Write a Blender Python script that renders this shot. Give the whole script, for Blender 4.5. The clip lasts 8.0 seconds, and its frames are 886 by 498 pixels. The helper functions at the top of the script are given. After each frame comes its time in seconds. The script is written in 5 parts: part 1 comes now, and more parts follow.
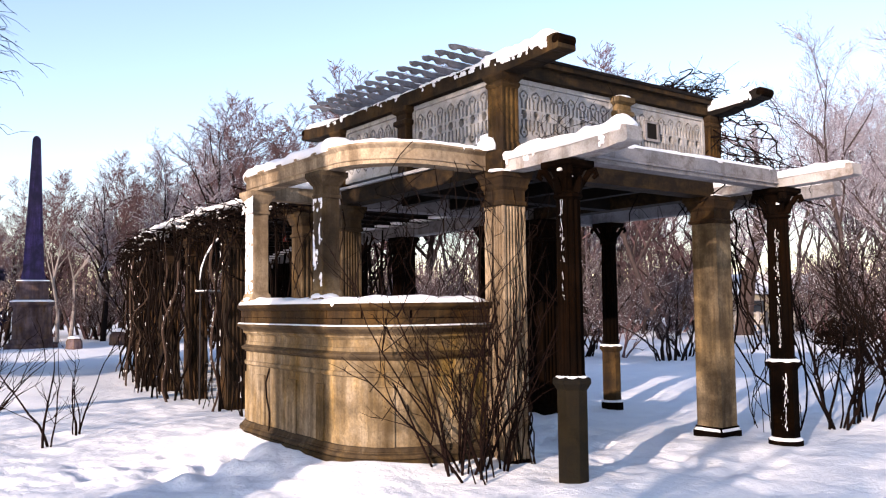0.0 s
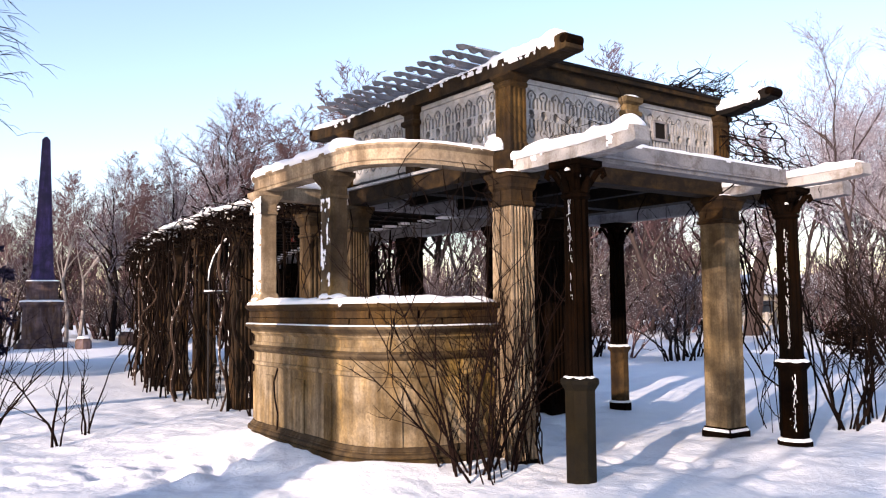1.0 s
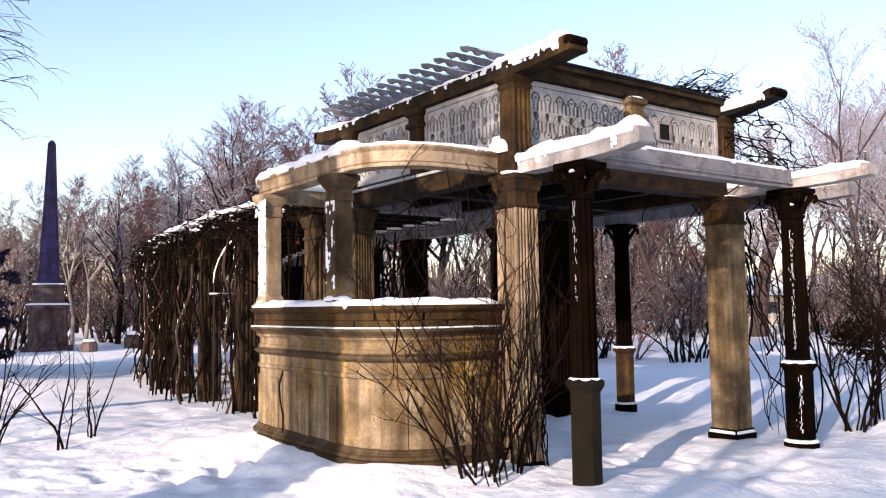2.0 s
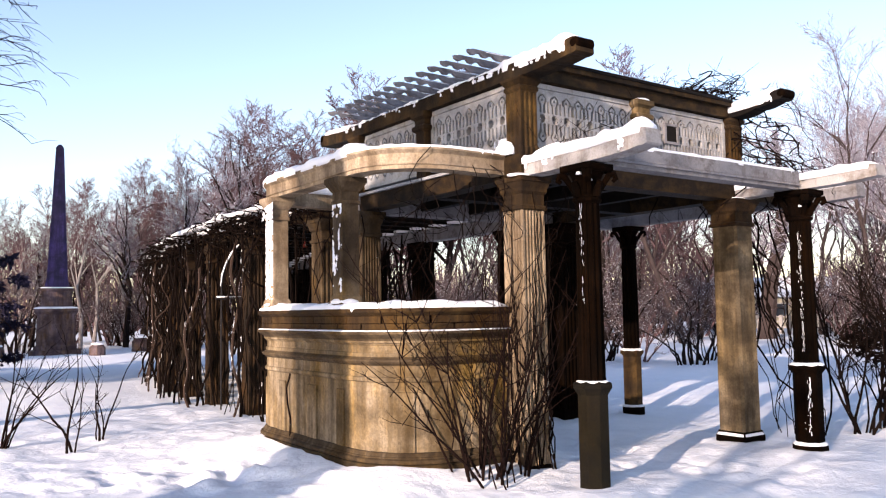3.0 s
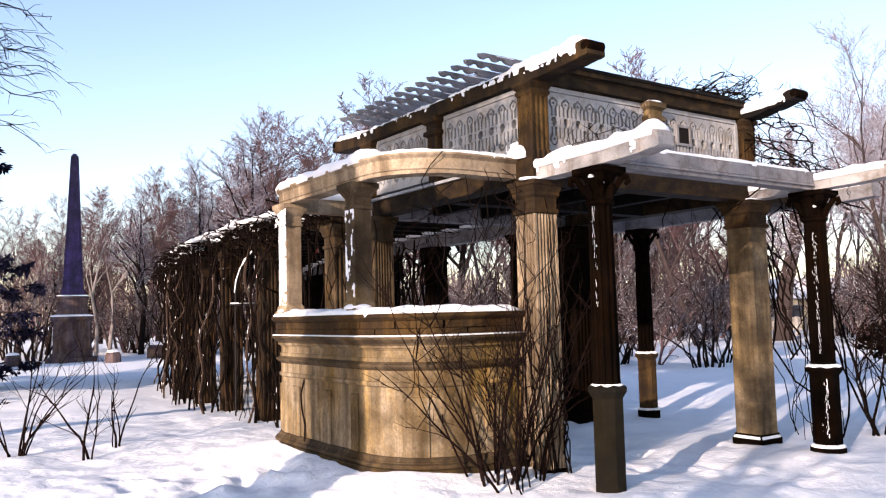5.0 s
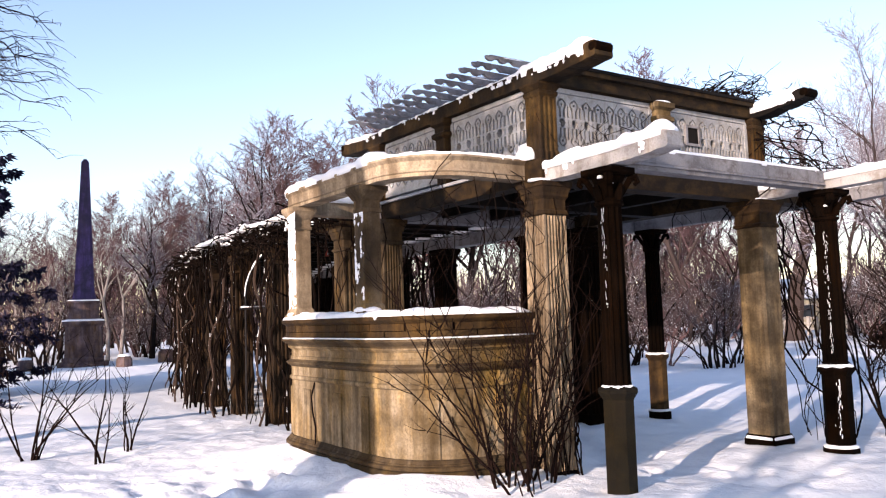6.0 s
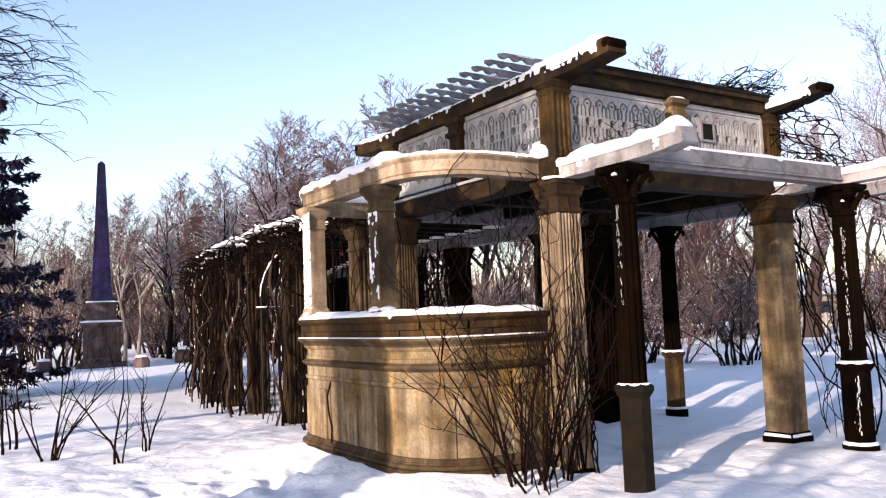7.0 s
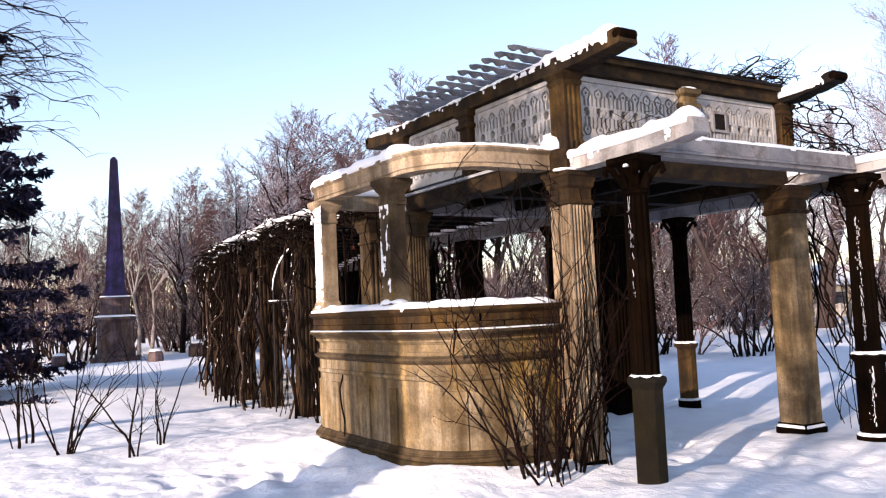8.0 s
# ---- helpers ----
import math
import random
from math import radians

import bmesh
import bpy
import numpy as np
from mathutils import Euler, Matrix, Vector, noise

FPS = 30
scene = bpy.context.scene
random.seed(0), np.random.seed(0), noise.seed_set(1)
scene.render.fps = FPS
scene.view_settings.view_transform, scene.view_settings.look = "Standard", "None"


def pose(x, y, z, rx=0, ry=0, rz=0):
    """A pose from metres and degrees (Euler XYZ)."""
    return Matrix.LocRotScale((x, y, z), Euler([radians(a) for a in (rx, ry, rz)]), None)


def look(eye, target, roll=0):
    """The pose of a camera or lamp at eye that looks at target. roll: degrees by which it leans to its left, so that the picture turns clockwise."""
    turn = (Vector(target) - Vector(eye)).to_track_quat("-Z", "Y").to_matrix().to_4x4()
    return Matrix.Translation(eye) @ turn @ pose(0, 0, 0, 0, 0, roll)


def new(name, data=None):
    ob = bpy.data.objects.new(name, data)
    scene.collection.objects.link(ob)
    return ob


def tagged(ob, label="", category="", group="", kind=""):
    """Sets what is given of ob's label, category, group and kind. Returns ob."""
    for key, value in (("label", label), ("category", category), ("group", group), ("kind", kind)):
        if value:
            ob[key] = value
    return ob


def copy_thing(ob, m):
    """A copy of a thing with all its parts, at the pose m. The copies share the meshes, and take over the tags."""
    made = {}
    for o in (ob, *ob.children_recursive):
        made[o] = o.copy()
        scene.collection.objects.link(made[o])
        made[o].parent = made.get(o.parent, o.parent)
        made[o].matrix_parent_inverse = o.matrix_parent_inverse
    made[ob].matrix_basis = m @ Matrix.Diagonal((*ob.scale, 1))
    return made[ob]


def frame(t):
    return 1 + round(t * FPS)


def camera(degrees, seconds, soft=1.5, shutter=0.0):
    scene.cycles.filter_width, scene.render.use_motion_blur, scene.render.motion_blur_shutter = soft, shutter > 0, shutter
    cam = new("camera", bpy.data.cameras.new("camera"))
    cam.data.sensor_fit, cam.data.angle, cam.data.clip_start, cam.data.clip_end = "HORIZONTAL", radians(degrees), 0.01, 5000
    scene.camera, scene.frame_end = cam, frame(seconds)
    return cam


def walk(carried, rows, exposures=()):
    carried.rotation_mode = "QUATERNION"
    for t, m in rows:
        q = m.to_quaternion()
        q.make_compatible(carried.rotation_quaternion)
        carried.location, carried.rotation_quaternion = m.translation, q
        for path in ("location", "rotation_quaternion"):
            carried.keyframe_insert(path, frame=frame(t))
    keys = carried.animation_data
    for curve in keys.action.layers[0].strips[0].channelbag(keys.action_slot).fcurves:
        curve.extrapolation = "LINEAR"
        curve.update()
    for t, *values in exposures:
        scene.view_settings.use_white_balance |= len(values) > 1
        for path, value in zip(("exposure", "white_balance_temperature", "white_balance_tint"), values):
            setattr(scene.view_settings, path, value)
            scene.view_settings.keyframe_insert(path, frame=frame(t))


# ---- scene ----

# ------------------------------------------------------------------ camera
cam = camera(57.1, 8.0, soft=1.2)
EYE = 1.65
TURNS = [
    (0.0, 94.0, 0.599, -36.558), (0.5, 93.981, 0.554, -36.311), (1.0, 94.016, 0.583, -36.019),
    (1.5, 94.062, 0.677, -35.886), (3.0, 94.36, 0.874, -35.186), (3.5, 94.402, 1.0, -35.041),
    (4.0, 94.507, 1.239, -34.747), (4.5, 94.589, 1.3, -34.482), (6.0, 94.868, 1.749, -33.573),
    (6.5, 94.846, 1.985, -33.024), (7.0, 94.818, 2.142, -32.526), (7.5, 94.63, 2.297, -32.071),
    (8.0, 94.342, 2.466, -31.704),
]
# the camera turns where it stands
walk(cam, [(t, pose(0, 0, EYE, a, b, c)) for t, a, b, c in TURNS], exposures=[(0.0, 1.42, 6300, 23), (8.0, 1.42, 6300, 23)])

# ------------------------------------------------------------------ light
SUN_WAY = Vector((0.89, 0.39, -0.245)).normalized()
world = bpy.data.worlds.new("winter_sky")
scene.world = world
world.use_nodes = True
wn = world.node_tree.nodes
sky = wn.new("ShaderNodeTexSky")
sky.sky_type = "NISHITA"
sky.sun_disc = False
sky.sun_elevation = math.asin(-SUN_WAY.z)
sky.sun_rotation = math.atan2(-SUN_WAY.x, -SUN_WAY.y)
sky.air_density, sky.dust_density, sky.ozone_density = 1.0, 0.5, 0.8
wn["Background"].inputs["Strength"].default_value = 0.122
world.node_tree.links.new(sky.outputs[0], wn["Background"].inputs[0])
sun = new("sun", bpy.data.lights.new("sun", "SUN"))
sun.data.energy, sun.data.angle, sun.data.color = 3.75, radians(0.45), (1.0, 0.85, 0.65)
sun.matrix_world = look((0, 0, 30), tuple(Vector((0, 0, 30)) + SUN_WAY))


# ------------------------------------------------------------------ materials
def links(m):
    return m.node_tree.nodes, m.node_tree.links


def coords(m, scale=(1, 1, 1)):
    n, l = links(m)
    geo = n.new("ShaderNodeNewGeometry")
    mp = n.new("ShaderNodeMapping")
    mp.inputs["Scale"].default_value = scale
    l.new(geo.outputs["Position"], mp.inputs["Vector"])
    return mp.outputs["Vector"]


def noise_node(m, scale, detail=5, stretch=(1, 1, 1), rough=0.6):
    n, l = links(m)
    tx = n.new("ShaderNodeTexNoise")
    tx.inputs["Scale"].default_value, tx.inputs["Detail"].default_value, tx.inputs["Roughness"].default_value = scale, detail, rough
    l.new(coords(m, stretch), tx.inputs["Vector"])
    return tx.outputs["Fac"]


def ramp(m, fac, stops):
    n, l = links(m)
    r = n.new("ShaderNodeValToRGB")
    e = r.color_ramp.elements
    while len(e) < len(stops):
        e.new(0.5)
    for el, (p, c) in zip(e, stops):
        el.position = p
        el.color = (*c, 1) if len(c) == 3 else c
    l.new(fac, r.inputs[0])
    return r.outputs[0]


def mix(m, fac, a, b, mode="MIX"):
    n, l = links(m)
    x = n.new("ShaderNodeMix")
    x.data_type, x.blend_type = "RGBA", mode
    for sock, v in ((x.inputs[0], fac), (x.inputs[6], a), (x.inputs[7], b)):
        if isinstance(v, bpy.types.NodeSocket):
            l.new(v, sock)
        elif isinstance(v, (int, float)):
            sock.default_value = v
        else:
            sock.default_value = (*v, 1)
    return x.outputs[2]


def bump(m, height, strength=0.4, distance=0.02, below=None):
    n, l = links(m)
    b = n.new("ShaderNodeBump")
    b.inputs["Strength"].default_value, b.inputs["Distance"].default_value = strength, distance
    l.new(height, b.inputs["Height"])
    if below is not None:
        l.new(below, b.inputs["Normal"])
    return b.outputs[0]


def finish(m, colour, rough=0.85, normal=None, spec=0.3):
    n, l = links(m)
    p = n["Principled BSDF"]
    if isinstance(colour, bpy.types.NodeSocket):
        l.new(colour, p.inputs["Base Color"])
    else:
        p.inputs["Base Color"].default_value = (*colour, 1)
    p.inputs["Roughness"].default_value = rough
    p.inputs["Specular IOR Level"].default_value = spec
    if normal is not None:
        l.new(normal, p.inputs["Normal"])
    return m


def material(name):
    m = bpy.data.materials.new(name)
    m.use_nodes = True
    return m


def stone(name, light, dark, stain, amount, streak=6.0, spec=0.15, ochre=1.0):
    """Weathered stone: mottled, with dark damp streaks that run down it."""
    m = material(name)
    body = mix(m, noise_node(m, 3.0), dark, light)
    body = mix(m, 1.0, body, ramp(m, noise_node(m, 38, 3), [(0.35, (0.7,) * 3), (0.65, (1, 1, 1))]), "MULTIPLY")
    n, l = links(m)
    run = ramp(m, noise_node(m, streak, 5, (1, 1, 0.10), 0.6), [(amount - 0.06, (0, 0, 0)), (amount + 0.26, (1, 1, 1))])
    big = ramp(m, noise_node(m, 0.9, 4), [(0.34, (1, 1, 1)), (0.54, (0.0,) * 3)])
    run = mix(m, 1.0, run, big, "LIGHTEN")
    body = mix(m, run, mix(m, 0.85, body, stain), body)
    rust = ramp(m, noise_node(m, 2.1, 6, (1, 1, 0.35), 0.68), [(0.42, (0, 0, 0)), (0.66, (1, 1, 1))])
    body = mix(m, rust, body, mix(m, ochre, body, (0.91, 0.70, 0.27), "MULTIPLY"))
    moss = ramp(m, noise_node(m, 2.6, 6, (1, 1, 0.30), 0.7), [(0.54, (0, 0, 0)), (0.70, (0.8,) * 3)])
    body = mix(m, moss, body, mix(m, ochre, body, (0.44, 0.34, 0.10), "MULTIPLY"))
    pits = ramp(m, noise_node(m, 16, 6, (1, 1, 0.8), 0.75), [(0.34, (0, 0, 0)), (0.43, (1, 1, 1))])
    body = mix(m, pits, mix(m, 0.42, body, stain), body)
    blot = ramp(m, noise_node(m, 1.7, 6), [(0.38, (0, 0, 0)), (0.60, (1, 1, 1))])
    body = mix(m, blot, mix(m, 0.75, body, stain), body)
    drip = ramp(m, noise_node(m, 2.6, 4, (1, 1, 0.07), 0.7), [(0.40, (0, 0, 0)), (0.50, (1, 1, 1))])
    body = mix(m, drip, mix(m, 0.38, body, stain), body)
    band = ramp(m, noise_node(m, 3.2, 4, (0.25, 0.25, 2.2)), [(0.36, (0, 0, 0)), (0.52, (1, 1, 1))])
    body = mix(m, band, mix(m, 0.16, body, stain), body)
    nb = bump(m, noise_node(m, 60, 4), 0.22, 0.008)
    return finish(m, body, 0.9, bump(m, noise_node(m, 9, 6), 0.5, 0.03, nb), spec)


LIMESTONE = stone("limestone", (0.50, 0.40, 0.29), (0.27, 0.20, 0.115), (0.032, 0.02, 0.008), 0.40)
LIMESTONE_PALE = stone("pale_limestone", (0.50, 0.40, 0.29), (0.36, 0.27, 0.18), (0.07, 0.045, 0.025), 0.33, ochre=0.22)
LIMESTONE_STAIN_SHADE = stone("stained_shaded_limestone", (0.145, 0.084, 0.025), (0.045, 0.025, 0.0085), (0.0078, 0.0047, 0.0031), 0.46)
# dark stone taken near black, with shade from roof and trees in it
STONE_DARK = stone("dark_shade_toned_stone", (0.0105, 0.0048, 0.002), (0.0042, 0.0021, 0.0011), (0.0014, 0.001, 0.0008), 0.42, spec=0.02)
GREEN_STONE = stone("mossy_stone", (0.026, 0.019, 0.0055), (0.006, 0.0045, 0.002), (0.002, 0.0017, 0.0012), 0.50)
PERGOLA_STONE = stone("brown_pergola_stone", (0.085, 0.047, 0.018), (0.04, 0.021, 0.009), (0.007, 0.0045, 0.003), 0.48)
# stained mid-dark stone, also used where shade is put into the colour
PIER_STONE = stone("stained_shade_toned_stone", (0.25, 0.19, 0.125), (0.11, 0.075, 0.04), (0.016, 0.01, 0.0055), 0.52)
TAN_STONE = stone("tan_pier_stone", (0.42, 0.33, 0.22), (0.20, 0.145, 0.085), (0.022, 0.014, 0.007), 0.46, ochre=0.6)
# brown beam stone, darkened to carry the tree shade on the roof beam
ROOF_BEAM_STONE = stone("shaded_brown_roof_beam", (0.11, 0.066, 0.024), (0.03, 0.018, 0.008), (0.005, 0.0035, 0.0025), 0.48)
PLINTH_STONE = stone("dark_plinth_stone", (0.15, 0.105, 0.05), (0.06, 0.04, 0.018), (0.012, 0.008, 0.004), 0.50)
GRANITE = stone("grey_granite", (0.22, 0.165, 0.175), (0.12, 0.085, 0.095), (0.03, 0.02, 0.025), 0.3)
MARBLE_BLUE = stone("violet_marble", (0.085, 0.055, 0.20), (0.05, 0.038, 0.10), (0.02, 0.018, 0.03), 0.3, ochre=0.2)


def painted_wood(name, colour, worn, amount):
    """Weathered paint: soft blotches, run-down stains and fine grain."""
    m = material(name)
    body = mix(m, ramp(m, noise_node(m, 5, 7, (1, 1, 1.3), 0.7), [(amount - 0.06, (0, 0, 0)), (amount + 0.16, (1, 1, 1))]), worn, colour)
    body = mix(m, 1.0, body, ramp(m, noise_node(m, 1.3, 5), [(0.3, (0.62, 0.60, 0.60)), (0.65, (1, 1, 1))]), "MULTIPLY")
    run = ramp(m, noise_node(m, 9, 4, (1, 1, 0.08), 0.6), [(0.33, (0, 0, 0)), (0.43, (1, 1, 1))])
    body = mix(m, run, mix(m, 0.5, body, worn), body)
    body = mix(m, 1.0, body, ramp(m, noise_node(m, 70, 3), [(0.35, (0.78,) * 3), (0.65, (1, 1, 1))]), "MULTIPLY")
    return finish(m, body, 0.75, bump(m, noise_node(m, 45, 4, (1, 1, 0.2)), 0.3, 0.008), 0.12)


WHITE_WOOD = painted_wood("white_painted_wood", (0.37, 0.365, 0.365), (0.2, 0.175, 0.15), 0.34)
GREY_BEAM = painted_wood("grey_weathered_beam", (0.235, 0.225, 0.235), (0.10, 0.085, 0.075), 0.36)
PLASTERED_BEAM = painted_wood("snow_crusted_beam", (0.36, 0.345, 0.34), (0.17, 0.13, 0.10), 0.36)
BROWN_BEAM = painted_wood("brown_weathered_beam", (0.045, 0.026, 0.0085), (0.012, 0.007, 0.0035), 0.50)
# worn wood taken near black: shade under the roofs is in its colour
DARK_BEAM = painted_wood("shade_dark_weathered_beam", (0.0075, 0.0047, 0.003), (0.002, 0.0015, 0.0013), 0.45)


def snow_material():
    m = material("snow")
    body = mix(m, noise_node(m, 2.2, 4), (0.72, 0.72, 0.755), (0.82, 0.82, 0.84))
    n, l = links(m)
    b = bump(m, noise_node(m, 130, 3), 0.35, 0.006)
    b = bump(m, noise_node(m, 14, 5), 0.4, 0.02, b)
    finish(m, body, 0.7, bump(m, noise_node(m, 2.6, 5), 0.6, 0.08, b), 0.25)
    return m


SNOW = snow_material()


def bark(name, a, b, frost=0.0):
    m = material(name)
    body = mix(m, noise_node(m, 11, 5, (1, 1, 0.3)), a, b)
    if frost:
        body = mix(m, ramp(m, noise_node(m, 24, 4), [(1 - frost, (0, 0, 0)), (1.06 - frost, (1, 1, 1))]), body, (0.8, 0.8, 0.84))
    return finish(m, body, 0.95, bump(m, noise_node(m, 40, 4, (1, 1, 0.3)), 0.6, 0.02), 0.05)


BARK = bark("bark", (0.006, 0.0039, 0.0033), (0.018, 0.0126, 0.0108))
BARK_PALE = bark("frosted_bark", (0.022, 0.0155, 0.015), (0.058, 0.043, 0.041))
BIRCH_BARK = bark("white_birch_bark", (0.08, 0.065, 0.06), (0.36, 0.32, 0.31))
TWIG = bark("twig", (0.048, 0.027, 0.028), (0.125, 0.077, 0.082), 0.34)
TWIG_PALE = bark("hoar_frosted_twig", (0.095, 0.078, 0.095), (0.20, 0.175, 0.21), 0.43)
FROST_TWIG = bark("frosted_shrub_twig", (0.036, 0.023, 0.023), (0.095, 0.072, 0.074), 0.40)
STEM = bark("dark_stem", (0.0032, 0.0016, 0.0014), (0.0121, 0.0059, 0.0043), 0.28)
VINE = bark("vine", (0.0027, 0.0016, 0.0014), (0.0108, 0.0059, 0.004), 0.29)
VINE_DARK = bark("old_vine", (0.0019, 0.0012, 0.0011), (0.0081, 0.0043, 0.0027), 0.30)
FROST_VINE = bark("frosted_vine", (0.020, 0.012, 0.009), (0.062, 0.042, 0.033), 0.34)
NEEDLE = bark("spruce_needle", (0.009, 0.009, 0.017), (0.026, 0.024, 0.052), 0.24)
METAL = finish(material("dark_iron"), (0.012, 0.01, 0.01), 0.6, None, 0.2)
YELLOW_WALL = painted_wood("ochre_plaster", (0.40, 0.36, 0.27), (0.3, 0.26, 0.2), 0.3)
FENCE_PAINT = painted_wood("pale_fence_paint", (0.34, 0.32, 0.31), (0.22, 0.2, 0.18), 0.3)
GLASS_DARK = finish(material("window_glass"), (0.03, 0.035, 0.045), 0.1, None, 0.5)
RED_PAINT = finish(material("red_enamel"), (0.16, 0.02, 0.012), 0.6)


# ------------------------------------------------------------------ mesh tools
class Form:
    """Collects vertices and faces of one mesh."""

    def __init__(self):
        self.v, self.f = [], []

    def box(self, a, b, m=None):
        i = len(self.v)
        for x in (a[0], b[0]):
            for y in (a[1], b[1]):
                for z in (a[2], b[2]):
                    p = Vector((x, y, z))
                    self.v.append(tuple(m @ p if m else p))
        self.f += [[i + k for k in q] for q in ((0, 1, 3, 2), (4, 6, 7, 5), (0, 4, 5, 1), (2, 3, 7, 6), (0, 2, 6, 4), (1, 5, 7, 3))]
        return self

    def rings(self, rings, closed=True, caps=True):
        """Skins a list of rings of points."""
        i, n = len(self.v), len(rings[0])
        for r in rings:
            self.v += [tuple(p) for p in r]
        for k in range(len(rings) - 1):
            a, b = i + k * n, i + (k + 1) * n
            for j in range(n if closed else n - 1):
                q = (j + 1) % n
                self.f.append([a + j, a + q, b + q, b + j])
        if caps and closed:
            self.f.append([i + j for j in reversed(range(n))])
            self.f.append([i + (len(rings) - 1) * n + j for j in range(n)])
        return self

    def tube(self, points, radii, sides=5, caps=False):
        pts = [Vector(p) for p in points]
        if len(pts) < 2:
            return self
        rings, side = [], None
        for k, p in enumerate(pts):
            d = (pts[min(k + 1, len(pts) - 1)] - pts[max(k - 1, 0)])
            d = d.normalized() if d.length > 1e-9 else Vector((0, 0, 1))
            if side is None:
                side = d.orthogonal().normalized()
            side = (side - d * side.dot(d))
            side = side.normalized() if side.length > 1e-6 else d.orthogonal().normalized()
            up = d.cross(side)
            r = radii[k] if hasattr(radii, "__len__") else radii
            rings.append([p + (side * math.cos(2 * math.pi * j / sides) + up * math.sin(2 * math.pi * j / sides)) * r for j in range(sides)])
        return self.rings(rings, True, caps)

    def lathe(self, centre, profile, outline):
        """profile: (half width, z); outline: unit polygon in plan."""
        cx, cy = centre
        return self.rings([[(cx + w * ox, cy + w * oy, z) for ox, oy in outline] for w, z in profile])

    def mesh(self, name):
        me = bpy.data.meshes.new(name)
        me.from_pydata(self.v, [], self.f)
        me.update()
        return me


def square(bevel=0.06):
    b = 1 - bevel
    return [(b, -1), (1, -b), (1, b), (b, 1), (-b, 1), (-1, b), (-1, -b), (-b, -1)]


def polygon(n, turn=0.0):
    return [(math.cos(2 * math.pi * (k + turn) / n), math.sin(2 * math.pi * (k + turn) / n)) for k in range(n)]


def fluted_square(flutes=4, depth=0.09):
    """A square plan with grooves down every face."""
    pts = []
    for s in range(4):
        c, sn = [(1, 0), (0, 1), (-1, 0), (0, -1)][s]
        edge = [(-0.97, 1.0), (-0.82, 1.0)]
        for k in range(flutes):
            a = -0.82 + 1.64 * k / flutes
            w = 1.64 / flutes
            edge += [(a + w * 0.18, 1 - depth * 0.2), (a + w * 0.32, 1 - depth), (a + w * 0.68, 1 - depth), (a + w * 0.82, 1 - depth * 0.2), (a + w, 1.0)]
        edge.append((0.97, 1.0))
        for u, v in edge:
            pts.append((c * v - sn * u, sn * v + c * u))
    return pts


def fluted_round(n=12, depth=0.10):
    pts = []
    for k in range(n):
        for f, r in ((0.0, 1.0), (0.22, 1.0), (0.4, 1 - depth), (0.75, 1 - depth)):
            a = 2 * math.pi * (k + f) / n
            pts.append((r * math.cos(a), r * math.sin(a)))
    return pts


def thing(name, place, label, category, group="", kind=""):
    ob = new(name)
    ob.location = place
    ob.empty_display_size = 0.2
    return tagged(ob, label, category, group, kind)


def part(name, form, mat, parent, label="", smooth=False):
    """Links one form, given in the world's places, as a mesh under parent."""
    me = form.mesh(name)
    me.materials.append(mat)
    ob = new(name, me)
    top = parent
    base = Vector((0, 0, 0))
    while top is not None:
        base += Vector(top.location)
        top = top.parent
    me.transform(Matrix.Translation(-base))
    ob.parent = parent
    if smooth:
        for p in me.polygons:
            p.use_smooth = True
    if label:
        ob["label"] = label
    return ob


def whole(name, form, mat, label, category, kind="", group="", smooth=False):
    me = form.mesh(name)
    me.materials.append(mat)
    ob = new(name, me)
    if smooth:
        for p in me.polygons:
            p.use_smooth = True
    return tagged(ob, label, category, group, kind)


def lump(x, y, z=0.0, s=1.0):
    return noise.noise(Vector((x * s, y * s, z * s)))


def snow_strip(form, path, width, height, seed=0.0, step=0.07, drop=0.03, ends=True, rough=1.0):
    """A lumpy snow cap along a path of (x, y, z) on a ledge."""
    pts = [Vector(p) for p in path]
    out = []
    for a, b in zip(pts, pts[1:]):
        n = max(1, int((b - a).length / step))
        out += [a.lerp(b, k / n) for k in range(n)]
    out.append(pts[-1])
    rings = []
    for k, p in enumerate(out):
        d = out[min(k + 1, len(out) - 1)] - out[max(k - 1, 0)]
        side = Vector((-d.y, d.x, 0)).normalized()
        w = width / 2 * (1 + rough * (0.16 * lump(k * 0.27, seed, 1.7) + 0.12 * lump(k * 0.85, seed, 5.1)))
        h = height * max(0.12, 1 + rough * (0.45 * lump(k * 0.22, seed + 9, 3.3) + 0.28 * lump(k * 0.75, seed, 8.2)))
        if ends and (k == 0 or k == len(out) - 1):
            w, h = w * 0.7, h * 0.35
        elif ends and (k == 1 or k == len(out) - 2):
            w, h = w * 0.94, h * 0.8
        ring = []
        for u, v in ((-1.0, -drop / max(h, 0.01)), (-1.05, 0.35), (-0.86, 0.82), (-0.45, 1.0), (0.1, 1.04), (0.55, 0.98), (0.9, 0.78), (1.05, 0.3), (1.0, -drop / max(h, 0.01))):
            j = 0.012 * lump(k * 1.3, u * 2, seed)
            ring.append(p + side * (u * w + j) + Vector((0, 0, v * h + j * (v > 0))))
        rings.append(ring)
    form.rings(rings)
    return form


